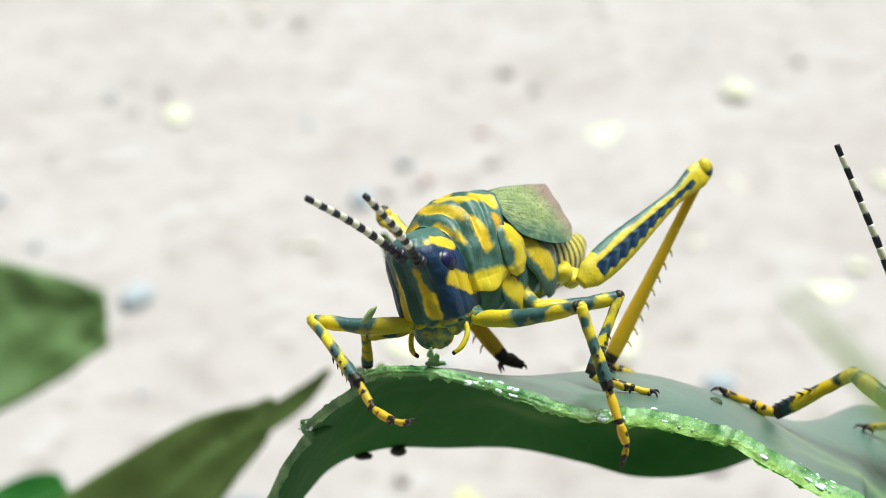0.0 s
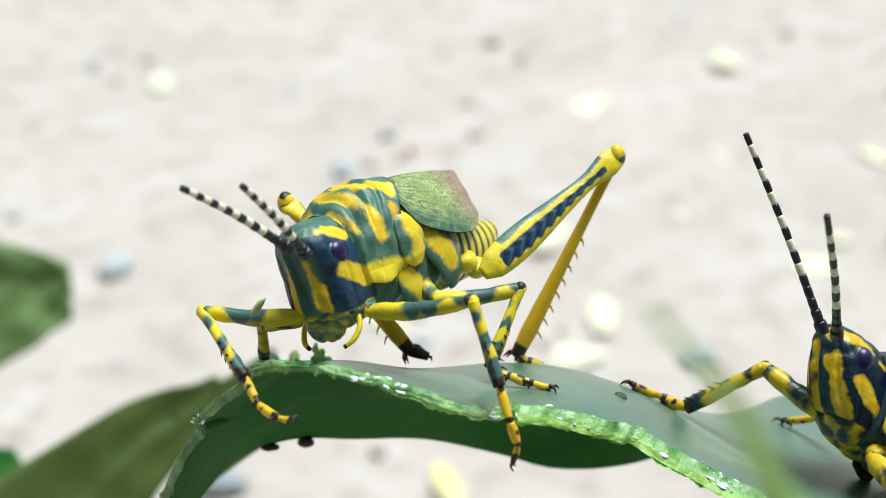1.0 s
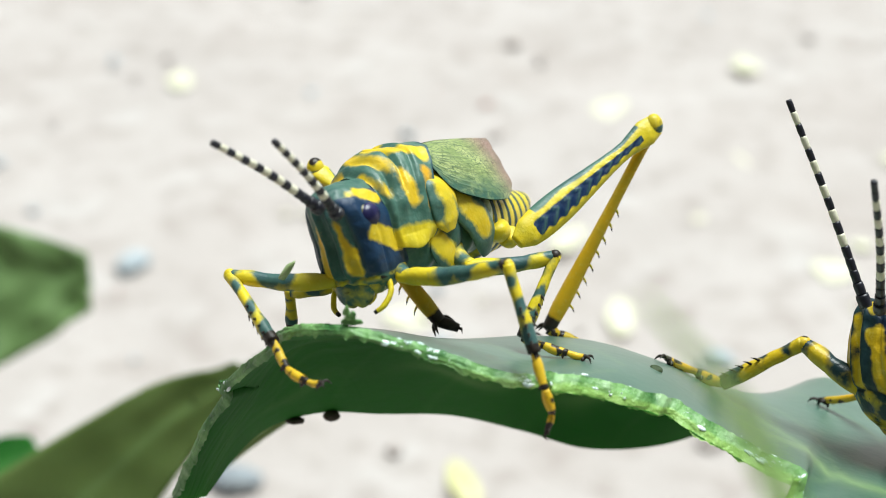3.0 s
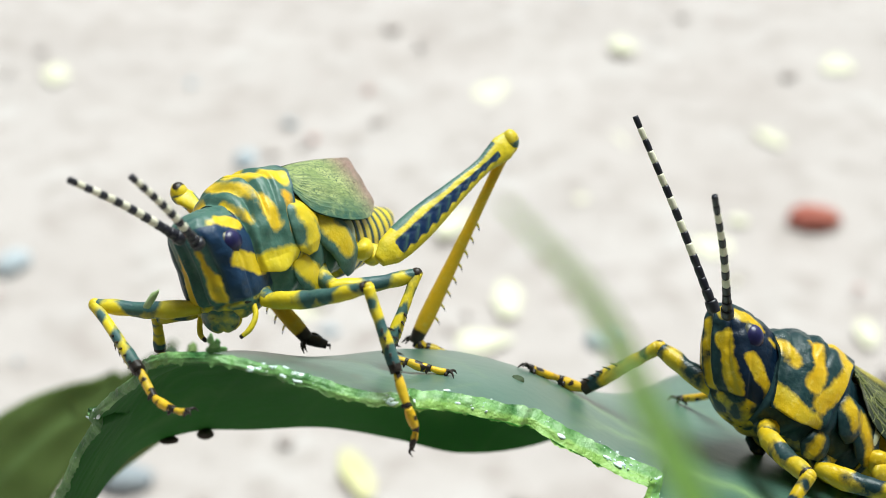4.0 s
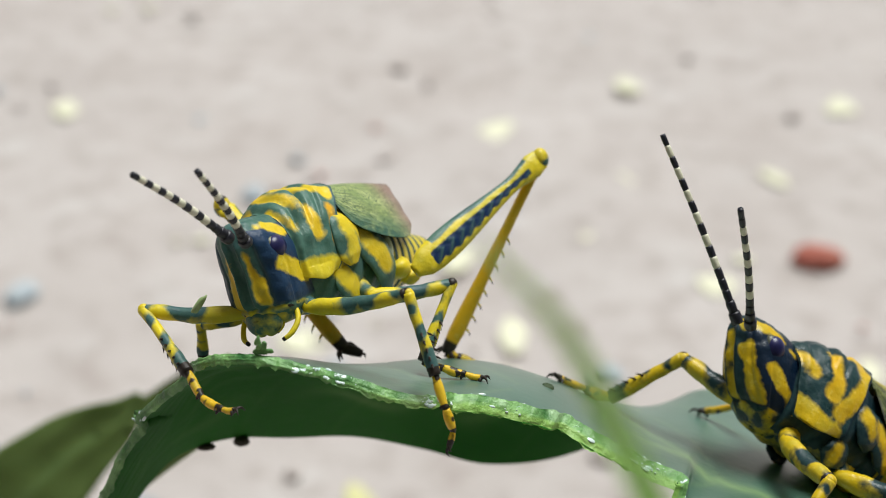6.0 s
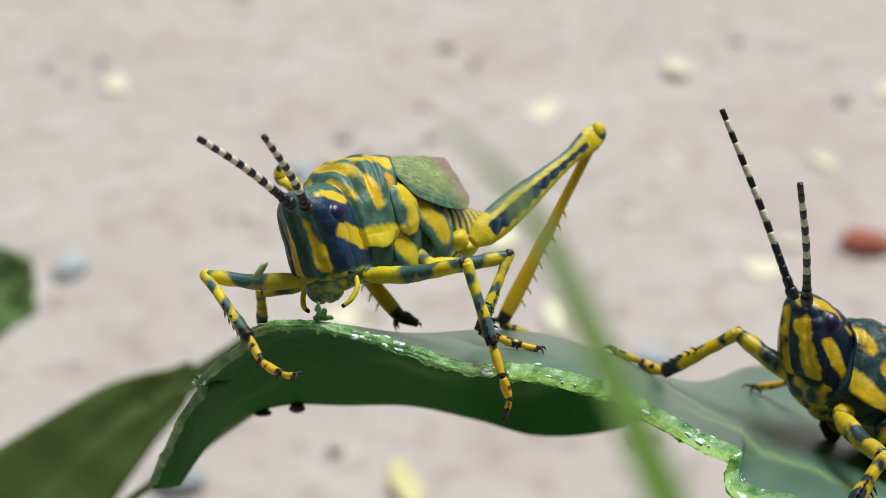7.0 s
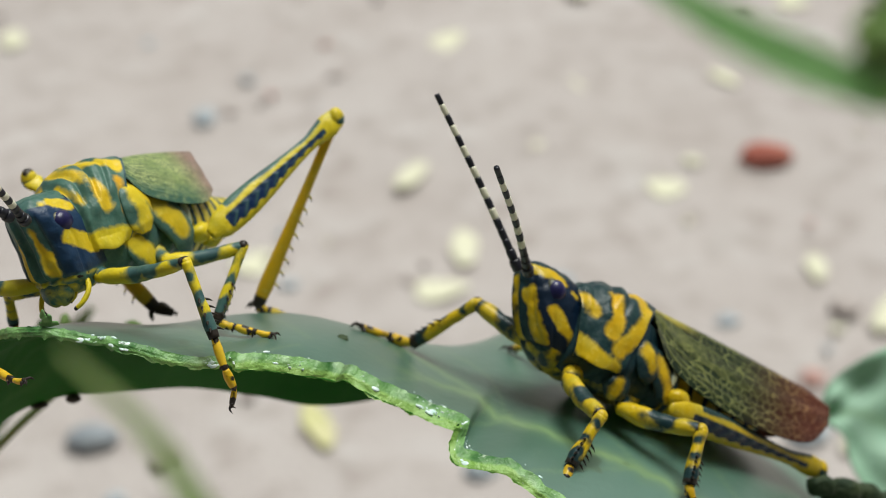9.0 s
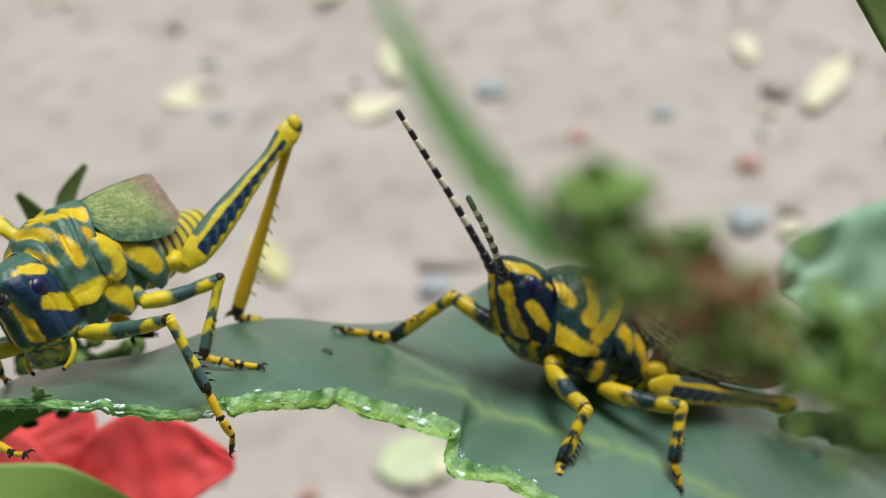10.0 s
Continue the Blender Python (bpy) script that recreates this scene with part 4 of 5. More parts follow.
M_A = stand(-121.0, 7.6, 17.5, -12.96, 96.45, 307.28)
M_A_LATER = stand(-122.5, 11.5, 21.0, -12.77, 95.95, 307.00)
HOPPER_A = thing("grasshopper", "yellow and teal striped painted grasshopper, standing raised, short pale wings", "grasshopper", "grasshoppers on the leaf", m=M_A)
INV_A = M_A.inverted()
LOOK_A = {
    "slant": 0.30, "low_slant": -0.02, "crown": 4.75, "front": 3.35, "cheeks": 3.25, "jaw_at": (0, 0), "turn": 7, "tilt": 4, "eye_x": 8.8, "eye_z": 2.85, "eye_y": 2.62, "narrow": -0.16, "eye": 1.12, "square": 0.76, "jaw": 1.0, "palps": True, "droop": 3.4, "abdomen": 11.0, "belly": 1.08, "deep": 0.10, "bulge": 0.5, "tip_from": 0.62, "tip_slope": 1, "tint": "lower",
    "margin": [-1.2, -0.3, 1.6, 2.5, 3.1], "collar": [7.4, 7.3, 7.1, 7.0], "width": [4.9, 4.9, 4.6, 4.05], "ridge": [6.6, 7.0, 7.4, 7.4, 6.95, 6.1],
    "grooves": ((0.17, 0.06), (0.40, 0.085), (0.62, 0.05)), "lobe": 0.9,
    "plates": ((1.9, [(1.5, 3.5, 5.0), (1.6, 4.5, 3.2), (1.6, 4.75, 1.6), (1.4, 4.85, -0.2)]),
               (2.0, [(0.2, 2.6, 4.4), (-0.2, 3.5, 3.3), (-1.5, 4.5, 1.2), (-3.0, 4.7, -1.2), (-3.6, 4.3, -3.6)]),
               (1.7, [(3.2, 4.2, -0.2), (2.0, 4.3, -1.8), (0.2, 3.9, -3.5)])),
    "shield": [(0.42, 0.35, [(7.2, 1.2, 5.5), (6.9, 2.2, 5.0), (6.5, 3.2, 4.3)]),
               (0.62, 0.4, [(5.9, 0.0, 6.7), (5.4, 1.5, 6.5), (4.6, 3.3, 5.3), (4.6, 4.1, 3.4)]),
               (0.90, 0.25, [(4.3, 0.0, 7.3), (2.9, 1.2, 7.2), (1.8, 1.9, 6.9), (1.1, 2.6, 6.4)]),
               (0.50, 0.9, [(2.2, 3.7, 5.0), (2.9, 4.4, 2.5)]),
               (1.05, 0.0, [(6.8, 4.0, 0.3), (3.7, 5.0, 0.2)])],
    "flank": [(0.95, 0.1, [(1.5, 4.0, 4.6), (1.2, 5.2, 0.2)]),
              (1.05, 0.25, [(0.0, 4.0, 4.4), (-0.1, 4.6, 3.4), (-1.6, 5.4, 0.9), (-3.0, 5.4, -0.9)]),
              (1.05, 0.1, [(3.2, 4.9, 0.0), (1.8, 5.0, -1.8), (0.2, 4.4, -3.4)])],
    "face": [(0.50, 0.25, [(11.5, 0.3, 4.1), (10.7, 1.3, 4.5), (9.5, 2.1, 4.6), (8.0, 2.8, 4.0)]),
             (0.75, 0.2, [(9.7, 3.1, 1.6), (8.4, 3.3, 0.8), (6.9, 3.3, 0.1)]),
             (0.42, 0.5, [(11.6, 0.9, 2.8), (11.3, 1.05, 1.2), (11.1, 1.2, -1.3)]),
             (0.62, 0.4, [(11.3, 1.35, 0.2), (11.1, 1.55, -1.3)])],
    "wing_top": [(-0.6, 0.15, 6.7), (-4.0, 0.15, 6.5), (-8.0, 0.2, 5.9), (-11.0, 0.3, 5.3)],
    "wing_low": [(1.4, 4.0, 5.2), (0.4, 4.9, 3.3), (-2.6, 5.3, 1.7), (-5.2, 5.3, 0.9), (-7.4, 4.8, 0.7), (-9.6, 3.6, 1.3)],
}
BODY_A = build_body(HOPPER_A, SKIN, WING_PALE, 0.921, LOOK_A)
FEELER_1 = antenna(INV_A, (-16.8, 84.8, 313.8), (-20.3, 81.8, 320.7), (0.2, 0, 0.1), HOPPER_A, 4)
FEELER_2 = antenna(INV_A, (-18.2, 85.6, 313.8), (-24.4, 81.4, 320.5), (0, 0, 0.3), HOPPER_A, 4)
small_leg(INV_A, [(-13.1, 88.3, 307.2), (-4.9, 85.3, 310.5), (-2.5, 81.6, 305.7), (-1.6, 80.0, 303.8), (-1.0, 79.7, 302.1), (-1.3, 79.4, 300.8)], HOPPER_A, SKIN, 0.76, label="banded foreleg gripping the cut edge")
small_leg(INV_A, [(-8.6, 92.3, 306.0), (-1.8, 93.8, 306.7), (-3.8, 89.2, 302.0), (-2.1, 88.6, 301.8), (-0.3, 88.0, 301.7), (1.1, 87.7, 301.7)], HOPPER_A, SKIN, 0.76)
small_leg(INV_A, [(-17.8, 87.9, 306.6), (-26.1, 88.4, 306.2), (-21.4, 82.4, 304.4), (-19.9, 80.3, 303.6), (-18.1, 78.8, 303.7), (-17.1, 78.5, 304.0)], HOPPER_A, SKIN, 0.75)
small_leg(INV_A, [(-17.6, 92.0, 304.6), (-22.5, 92.3, 302.6), (-22.4, 91.8, 299.8), (-21.9, 91.5, 299.2)], HOPPER_A, SKIN, 0.75, spines=False)
hind_leg(INV_A, [(-4.5, 96.5, 306.7), (5.45, 107.9, 311.9), (-2.2, 99.9, 296.2), (-1.3, 99.7, 295.7), (0.4, 99.6, 295.2)], HOPPER_A, SKIN, 1, 1.42, label="raised jumping thigh with dark blue panel")
hind_leg(INV_A, [(-15.1, 98.5, 305.5), (-22.3, 102.2, 308.7), (-11.2, 97.5, 297.6), (-9.6, 97.5, 297.1)], HOPPER_A, SKIN, -1, 1.2)

P = lump((0.0003, 0.0004, 0.0012), 3.0, 9, 12)
P[..., 0] += 0.25 * P[..., 2]
V, F, A = grid(P, {}, wrap=True, caps=True, flip=True)
part("leaf_scrap", mesh_of("leaf_scrap", V, F), SCRAP_GREEN, HOPPER_A, "pale green leaf scrap stuck on the foreleg").matrix_basis = INV_A @ pose(-0.0213, 0.0866, 0.3078, 0, 20, 0)

# second insect: in profile, crouched on the leaf
M_B = stand(-170.8, 32.6, 37.9, 30.74, 95.31, 293.63)
HOPPER_B = thing("grasshopper", "dark blue and yellow painted grasshopper with long brown net-veined wings, crouched", "grasshopper", "grasshoppers on the leaf", m=M_B)
INV_B = M_B.inverted()
LOOK_B = {
    "slant": 0.40, "low_slant": 0.40, "crown": 4.45, "front": 3.0, "cheeks": 3.05, "jaw_at": (-0.7, 0.7), "turn": 0, "tilt": 0, "eye_x": 8.2, "eye_z": 2.95, "eye_y": 2.46, "narrow": 0.12, "eye": 0.95, "square": 0.86, "jaw": 0.6, "palps": False, "droop": 1.0, "abdomen": 15.0, "belly": 0.9, "deep": 0.35, "bulge": 0.45, "tip_from": 0.42, "tip_slope": 0, "tint": "base",
    "margin": [-3.0, -2.0, -0.7, 0.1, 1.2], "collar": [6.6, 6.6, 6.2, 5.8], "width": [4.4, 4.8, 4.5, 3.6], "ridge": [5.7, 6.1, 6.4, 5.9, 5.2, 4.9],
    "grooves": ((0.14, 0.05), (0.40, 0.07), (0.60, 0.05)), "lobe": 2.7,
    "plates": ((1.6, [(-0.2, 4.2, 1.8), (-1.2, 4.6, 0.2), (-2.2, 4.4, -1.8)]),
               (1.7, [(-2.0, 4.1, 1.4), (-3.6, 4.3, -0.6), (-5.0, 4.0, -2.8)]),
               (1.5, [(1.0, 4.0, -1.8), (0.7, 3.9, -3.0), (1.0, 3.4, -4.4)])),
    "shield": [(0.62, 0.3, [(6.9, 2.6, 3.9), (6.0, 3.3, 3.2), (5.2, 3.8, 2.5)]),
               (0.75, 0.5, [(3.3, 3.0, 4.5), (3.0, 4.2, 2.5), (3.2, 4.5, 1.2)]),
               (0.82, 0.4, [(0.6, 1.9, 5.7), (-0.3, 3.9, 4.2), (0.2, 4.6, 2.6), (1.4, 4.8, 0.9), (2.1, 4.8, 0.0)]),
               (0.40, 0.2, [(1.2, 0.0, 6.4), (0.2, 0.6, 6.3)]),
               (0.85, 0.1, [(6.3, 3.9, -0.6), (4.6, 4.7, -1.5), (2.2, 4.9, -2.0)])],
    "flank": [(0.60, 0.3, [(-0.6, 4.9, 1.0), (-1.6, 5.1, -0.4)]),
              (0.55, 0.4, [(-2.4, 4.9, 0.6), (-4.0, 4.9, -1.2), (-5.1, 4.5, -3.0)]),
              (0.60, 0.3, [(0.7, 4.6, -2.6), (1.0, 4.0, -4.4)])],
    "face": [(0.62, 0.3, [(11.6, 1.3, 4.2), (9.6, 2.3, 4.5), (7.6, 2.8, 4.1), (6.0, 3.0, 3.3)]),
             (0.72, 0.2, [(11.2, 1.6, 2.0), (9.9, 2.1, -0.4), (8.5, 2.0, -1.9)]),
             (0.62, 0.3, [(9.0, 3.2, 1.2), (7.0, 3.3, -0.1), (6.0, 3.3, -1.0)]),
             (0.50, 0.1, [(12.0, 0.0, 3.0), (10.9, 0.0, 0.2), (9.6, 0.0, -2.0)]),
             (0.6, 0.1, [(8.6, 2.0, -2.4), (7.2, 2.4, -2.8)])],
    "wing_top": [(-2.4, 0.15, 6.0), (-8.0, 0.15, 5.9), (-17.0, 0.15, 5.5), (-24.0, 0.15, 5.0), (-26.6, 0.3, 4.4)],
    "wing_low": [(-1.5, 4.3, 3.2), (-3.5, 4.9, 0.6), (-8.0, 5.0, -0.9), (-16.0, 4.6, -1.5), (-23.0, 3.2, -0.3), (-26.0, 1.6, 2.2)],
}
build_body(HOPPER_B, SKIN_DARK, WING_BROWN, 0.973, LOOK_B)
antenna(INV_B, (22.9, 93.1, 304.2), (19.9, 89.1, 316.9), (0.2, 0, 0.1), HOPPER_B, 4, 18)
antenna(INV_B, (22.1, 94.3, 303.8), (15.0, 100.2, 318.0), (0.15, 0, 0), HOPPER_B, 5, 20)
small_leg(INV_B, [(25.0, 93.0, 296.3), (18.5, 97.4, 298.1), (12.4, 97.3, 293.7), (10.2, 97.0, 294.9), (7.6, 96.9, 296.1)], HOPPER_B, SKIN_DARK, 1.0)
small_leg(INV_B, [(26.4, 90.0, 295.3), (28.8, 84.0, 295.8), (26.1, 80.6, 293.3), (25.6, 79.2, 293.1), (25.2, 77.7, 293.0)], HOPPER_B, SKIN_DARK, 0.92)
small_leg(INV_B, [(31.1, 90.0, 291.9), (37.8, 86.0, 292.6), (36.4, 82.0, 289.9), (36.7, 81.1, 289.0), (36.8, 80.5, 288.3)], HOPPER_B, SKIN_DARK, 0.95)
small_leg(INV_B, [(28.0, 95.7, 292.3), (27.0, 100.5, 295.0), (24.6, 101.5, 290.6), (21.8, 104.0, 288.2)], HOPPER_B, SKIN_DARK, 1.0, spines=False)
hind_leg(INV_B, [(36.3, 89.4, 291.9), (52.4, 96.8, 278.5)], HOPPER_B, SKIN_DARK, 1, 1.35, tibia=False, label="folded jumping thigh with dark blue panel")

# ---- ground and what lies on it ----
def build_ground():
    def height(x, y):
        return 0.006 * noise.noise(Vector((x * 7, y * 7, 0))) + 0.002 * noise.noise(Vector((x * 30, y * 30, 2)))
    xs = np.r_[-3000, -300, -30, -5, -2, np.linspace(-1.0, 1.0, 150), 2, 5, 30, 300, 3000]
    ys = np.r_[-3000, -300, -30, -5, -1, np.linspace(0.0, 2.2, 150), 4, 10, 40, 300, 3000]
    P = np.array([[(x, y, height(x, y) if abs(x) <= 1 and 0 <= y <= 2.2 else 0.0) for x in xs] for y in ys])
    V, F, A = grid(P)
    ob = part("ground", mesh_of("ground", V, F), SOIL)
    tagged(ob, "dry pinkish grey bare soil scattered with bits", "ground", kind="structure")


build_ground()


def build_wall():
    """A plain unseen wall, added behind the camera to block sky light from that side."""
    bm = bmesh.new()
    bmesh.ops.create_cube(bm, size=1.0, matrix=Matrix.Translation((0, -0.65, 1.45)) @ Matrix.Diagonal((14, 0.2, 3.1, 1)))
    bmesh.ops.bevel(bm, geom=bm.edges[:], offset=0.02, segments=2, affect="EDGES")
    tagged(part("unseen_shade_wall", bm, SHADE_WALL), "unseen dark wall added behind the camera to block light from the front", "wall", kind="structure")


build_wall()


def scrap(name, label, cat, x, y, size, mat, seed, turn=0, group=""):
    P = lump([s * 0.5 for s in size], seed)
    V, F, A = grid(P, {}, wrap=True, caps=True, flip=True)
    ob = part(name, mesh_of(name, V, F), mat)
    ob.matrix_basis = pose(x, y, 0.2 * size[2] + 0.001, 0, 0, turn)
    tagged(ob, label, cat, group)


def petal(name, label, cat, x, y, size, mat, seed, turn=0, group=""):
    """A thin curled scrap with an uneven outline."""
    r = np.linspace(0.02, 1, 8)[:, None]
    a = np.linspace(0, 2 * np.pi, 28, endpoint=False)[None]
    edge = np.array([[1 + 0.30 * noise.noise(Vector((math.cos(q) * 1.4, math.sin(q) * 1.4, seed))) + 0.14 * noise.noise(Vector((math.cos(q) * 4, math.sin(q) * 4, seed))) for q in a[0]]])
    X, Y = r * edge * np.cos(a) * size[0] * 0.5, r * edge * np.sin(a) * size[1] * 0.5
    Z = 0.0010 + 0.035 * size[0] * (r ** 2) * (0.55 + 0.45 * np.cos(2 * a + seed)) + 0 * X
    top = np.stack([X, Y, Z], -1)
    P = np.concatenate([top, top[::-1] - np.array([0, 0, 0.0005])], 0)
    V, F, A = grid(P, {}, wrap=True, caps=True)
    ob = part(name, mesh_of(name, V, F), mat)
    ob.matrix_basis = pose(x, y, 0.001, 0, 0, turn)
    tagged(ob, label, cat, group)


PALE = ("fallen_petal", "pale cream fallen petal scrap lying on soil", "petal")
STONE = ("pebble", "blue-grey pebble lying on dry soil", "pebble")
SCRAPS = [(PALE, 0.006, 0.836, 0.020, 0.036, PALE_BIT), (PALE, 0.017, 0.579, 0.014, 0.034, PALE_BIT), (PALE, -0.287, 0.845, 0.017, 0.032, PALE_BIT),
          (STONE, -0.237, 0.597, 0.015, 0.022, BLUE_BIT), (PALE, 0.127, 0.640, 0.022, 0.022, PALE_BIT), (PALE, 0.005, 0.540, 0.026, 0.016, PALE_BIT),
          (PALE, -0.012, 0.655, 0.014, 0.030, PALE_BIT), (STONE, -0.138, 0.725, 0.014, 0.020, BLUE_BIT), (PALE, 0.081, 0.768, 0.020, 0.024, PALE_BIT)]
for n, (kind, x, y, w, d, mat) in enumerate(SCRAPS):
    (petal if kind is PALE else scrap)(*kind, x, y, (w, d, 0.009), mat, n * 1.7, (n % 3 - 1) * 22, "scraps on the soil")
for x, y, w, d, turn in ((-0.085, 0.565, 0.026, 0.020, 10), (0.191, 0.561, 0.011, 0.022, 0), (0.181, 0.781, 0.013, 0.024, 30), (0.248, 0.904, 0.020, 0.030, -20), (0.100, 0.930, 0.016, 0.030, 15)):
    petal(*PALE, x, y, (w, d, 0.006), PALE_BIT, x * 31 + y, turn, "scraps on the soil")
for x, y, w in ((0.063, 0.545, 0.017), (0.159, 0.433, 0.019), (0.024, 0.410, 0.014)):
    scrap(*STONE, x, y, (w, w * 0.8, 0.008), BLUE_BIT, x * 57, 20, "scraps on the soil")
petal("fallen_leaf", "narrow yellowish fallen leaf on soil", "leaf", 0.222, 0.526, (0.014, 0.044, 0.004), PALE_BIT, 2.7, -38)
petal("fallen_leaf", "pale green fallen leaf lying on soil", "leaf", 0.010, 0.322, (0.028, 0.022, 0.005), SCRAP_PALE, 5.7, 15)
scrap("wood_chip", "flat brown sliver of wood on soil", "wood", 0.034, 0.424, (0.032, 0.008, 0.005), BROWN_BIT, 6.6, -8)
scrap("brick_chip", "rounded red brick chip lying on soil", "brick", 0.187, 0.674, (0.030, 0.022, 0.012), RED_BIT, 2.2, 10)
scrap("stone", "flat slate grey stone half sunk in soil", "stone", -0.1374, 0.4295, (0.022, 0.014, 0.010), GREY_BIT, 4.1, 5)
petal("fallen_leaf", "small yellow fallen leaf on soil", "leaf", -0.0448, 0.4405, (0.013, 0.030, 0.004), YELLOW_BIT, 6.3, 25)
scrap("brick_crumb", "small red brick crumb on soil", "brick", 0.098, 0.502, (0.011, 0.010, 0.005), PINK_BIT, 8.3, 0, "brick crumbs")
scrap("brick_crumb", "small red brick crumb on soil", "brick", 0.170, 0.471, (0.011, 0.012, 0.005), PINK_BIT, 9.3, 0, "brick crumbs")


def crumbs(name, label, cat, count, mat, lo, hi, seed, flat=0.6):
    """Countless small bits pressed into the soil, as one object."""
    rng = random.Random(seed)
    V, F = [], []
    base = lump((1, 1, 1), seed, 5, 7)
    bv, bf, _ = grid(base, {}, wrap=True, caps=True, flip=True)
    for _ in range(count):
        y = 0.30 + 1.5 * rng.random() ** 1.3
        x = rng.uniform(-0.42, 0.48) * (0.45 + y)
        r = lo + (hi - lo) * rng.random() ** 2.2
        a, e = rng.uniform(0, 6.28), rng.uniform(0.6, 1.0)
        k = len(V)
        for q in bv:
            px, py = q[0] * r, q[1] * r * e
            V.append((x + px * math.cos(a) - py * math.sin(a), y + px * math.sin(a) + py * math.cos(a), 0.002 + max(q[2], -0.3) * r * flat))
        F += [tuple(i + k for i in f) for f in bf]
    ob = part(name, mesh_of(name, V, F), mat)
    tagged(ob, label, cat, kind="stuff")


crumbs("soil_crumbs", "small brown crumbs of dry soil", "soil", 110, BROWN_BIT, 0.003, 0.009, 3, 0.3)
crumbs("pale_flecks", "small pale plant flecks scattered on soil", "debris", 60, PALE_BIT, 0.002, 0.007, 5, 0.2)
crumbs("blue_gravel", "small blue-grey gravel on soil", "gravel", 45, BLUE_BIT, 0.002, 0.007, 7, 0.4)
crumbs("red_gravel", "small pinkish red brick grit on soil", "gravel", 26, PINK_BIT, 0.002, 0.005, 9, 0.4)


# ---- plants round the leaf ----
def sheet(line, widths, face, n=60, m=17, cup=0.12, wave=0.0, seed=0):
    """A leaf blade along a line (metres): widths at even steps, its upper side turned towards 'face'."""
    c = curve(line, n)
    t = np.gradient(c, axis=0)
    t /= np.linalg.norm(t, axis=1)[:, None]
    side = np.cross(t, np.asarray(face, float))
    side /= np.linalg.norm(side, axis=1)[:, None]
    nor = np.cross(side, t)
    w = np.interp(np.linspace(0, 1, n), np.linspace(0, 1, len(widths)), widths)
    q = np.linspace(-1, 1, m)
    P = c[:, None] + side[:, None] * (q[None, :, None] * w[:, None, None]) + nor[:, None] * (cup * w[:, None, None] * (q ** 2)[None, :, None])
    if wave:
        z = np.array([[noise.noise(Vector((i * 0.16, j * 0.25, seed))) for j in range(m)] for i in range(n)])
        P = P + nor[:, None] * (z * wave)[..., None]
    return P, np.broadcast_to(nor[:, None], P.shape)


def leaf_part(name, parent, mat, line, widths, face, thick=0.0005, cup=0.12, wave=0.0, seed=0, label="", dry=0.0):
    P, N = sheet(line, widths, face, cup=cup, wave=wave, seed=seed)
    n, m = P.shape[:2]
    v = np.abs(np.linspace(-1, 1, m))[None]
    u = np.linspace(0, 1, n)[:, None]
    vein = np.clip(np.exp(-(v / 0.06) ** 2) + 0.25 * np.exp(-((((u * 9 - v * 1.4) % 1) - 0.5) / 0.08) ** 2), 0, 1) * 0.3
    ring = np.concatenate([P, (P - N * thick)[:, ::-1]], axis=1)
    V, F, A = grid(ring, {"vein": np.concatenate([vein, vein[:, ::-1] * 0.5], 1), "dry": dry * (1 - smooth(u, 0.08, 0.5)) + np.zeros((1, 2 * m))}, wrap=True, caps=True)
    return part(name, mesh_of(name, V, F, A), mat, parent, label)


def stalk(name, parent, mat, path, radii, label=""):
    T, t, a = tube(path, radii, 10, 40, up=(0.3, 1, 0.1))
    V, F, A = grid(T, {"vein": np.full(T.shape[:2], 0.3)}, wrap=True, caps=True)
    return part(name, mesh_of(name, V, F, A), mat, parent, label)


def mm(*pts):
    return [tuple(v * MM for v in p) for p in pts]


# stem that carries the chewed leaf
stalk("petiole", LEAF, LEAF_TOP, mm((62, 82, 266), (78, 84, 254), (92, 92, 236), (96, 100, 150), (98, 104, 0)), [0.002, 0.0025, 0.004, 0.005, 0.006], "green stem")

plant_low = plant = thing("milkweed_plant", "out-of-focus milkweed with broad olive leaves behind the chewed leaf", "plant")
stalk("stem", plant, LEAF_BACK, mm((-125, 160, 0), (-119, 158, 90), (-111.1, 155.6, 194.6)), [0.006, 0.005, 0.004])
leaf_part("torn_strip", plant, LEAF_BACK, mm((-62.0, 177.6, 228.2), (-55.5, 179.4, 230.6), (-49.6, 181.8, 234.4), (-45.6, 183.0, 238.6)), [0.0010, 0.0020, 0.0016, 0.0005], (0.09, -0.80, 0.6), label="thin torn strip at the leaf tip")
leaf_part("leaf", plant, LEAF_BACK, mm((-55.0, 181.0, 233.6), (-57.9, 179.0, 230.1), (-65.6, 175.6, 225.0), (-73.8, 171.2, 218.0), (-85.1, 165.0, 208.3), (-97.3, 158.8, 198.8), (-108.4, 154.2, 191.8)), [0.0006, 0.0040, 0.0066, 0.0085, 0.0105, 0.0122, 0.0130, 0.010, 0.004], (0.09, -0.80, 0.6), cup=0.04, wave=0.0006, seed=1)
# this leaf's shade is put into its colour by the darker underside green
leaf_part("leaf", plant, LEAF_UNDER, mm((-116, 116, 140), (-126, 150, 168), (-128, 190, 174), (-122, 222, 173), (-116, 228, 174)), [0.002, 0.010, 0.014, 0.012, 0.004], (-0.1, -0.5, 0.85), seed=2)
plant = thing("milkweed_plant", "blurred milkweed with a blunt-tipped green leaf over the soil", "plant")
stalk("stem", plant, LEAF_BACK, mm((-250, 300, 0), (-246, 302, 90), (-236, 304, 150)), [0.006, 0.005, 0.004])
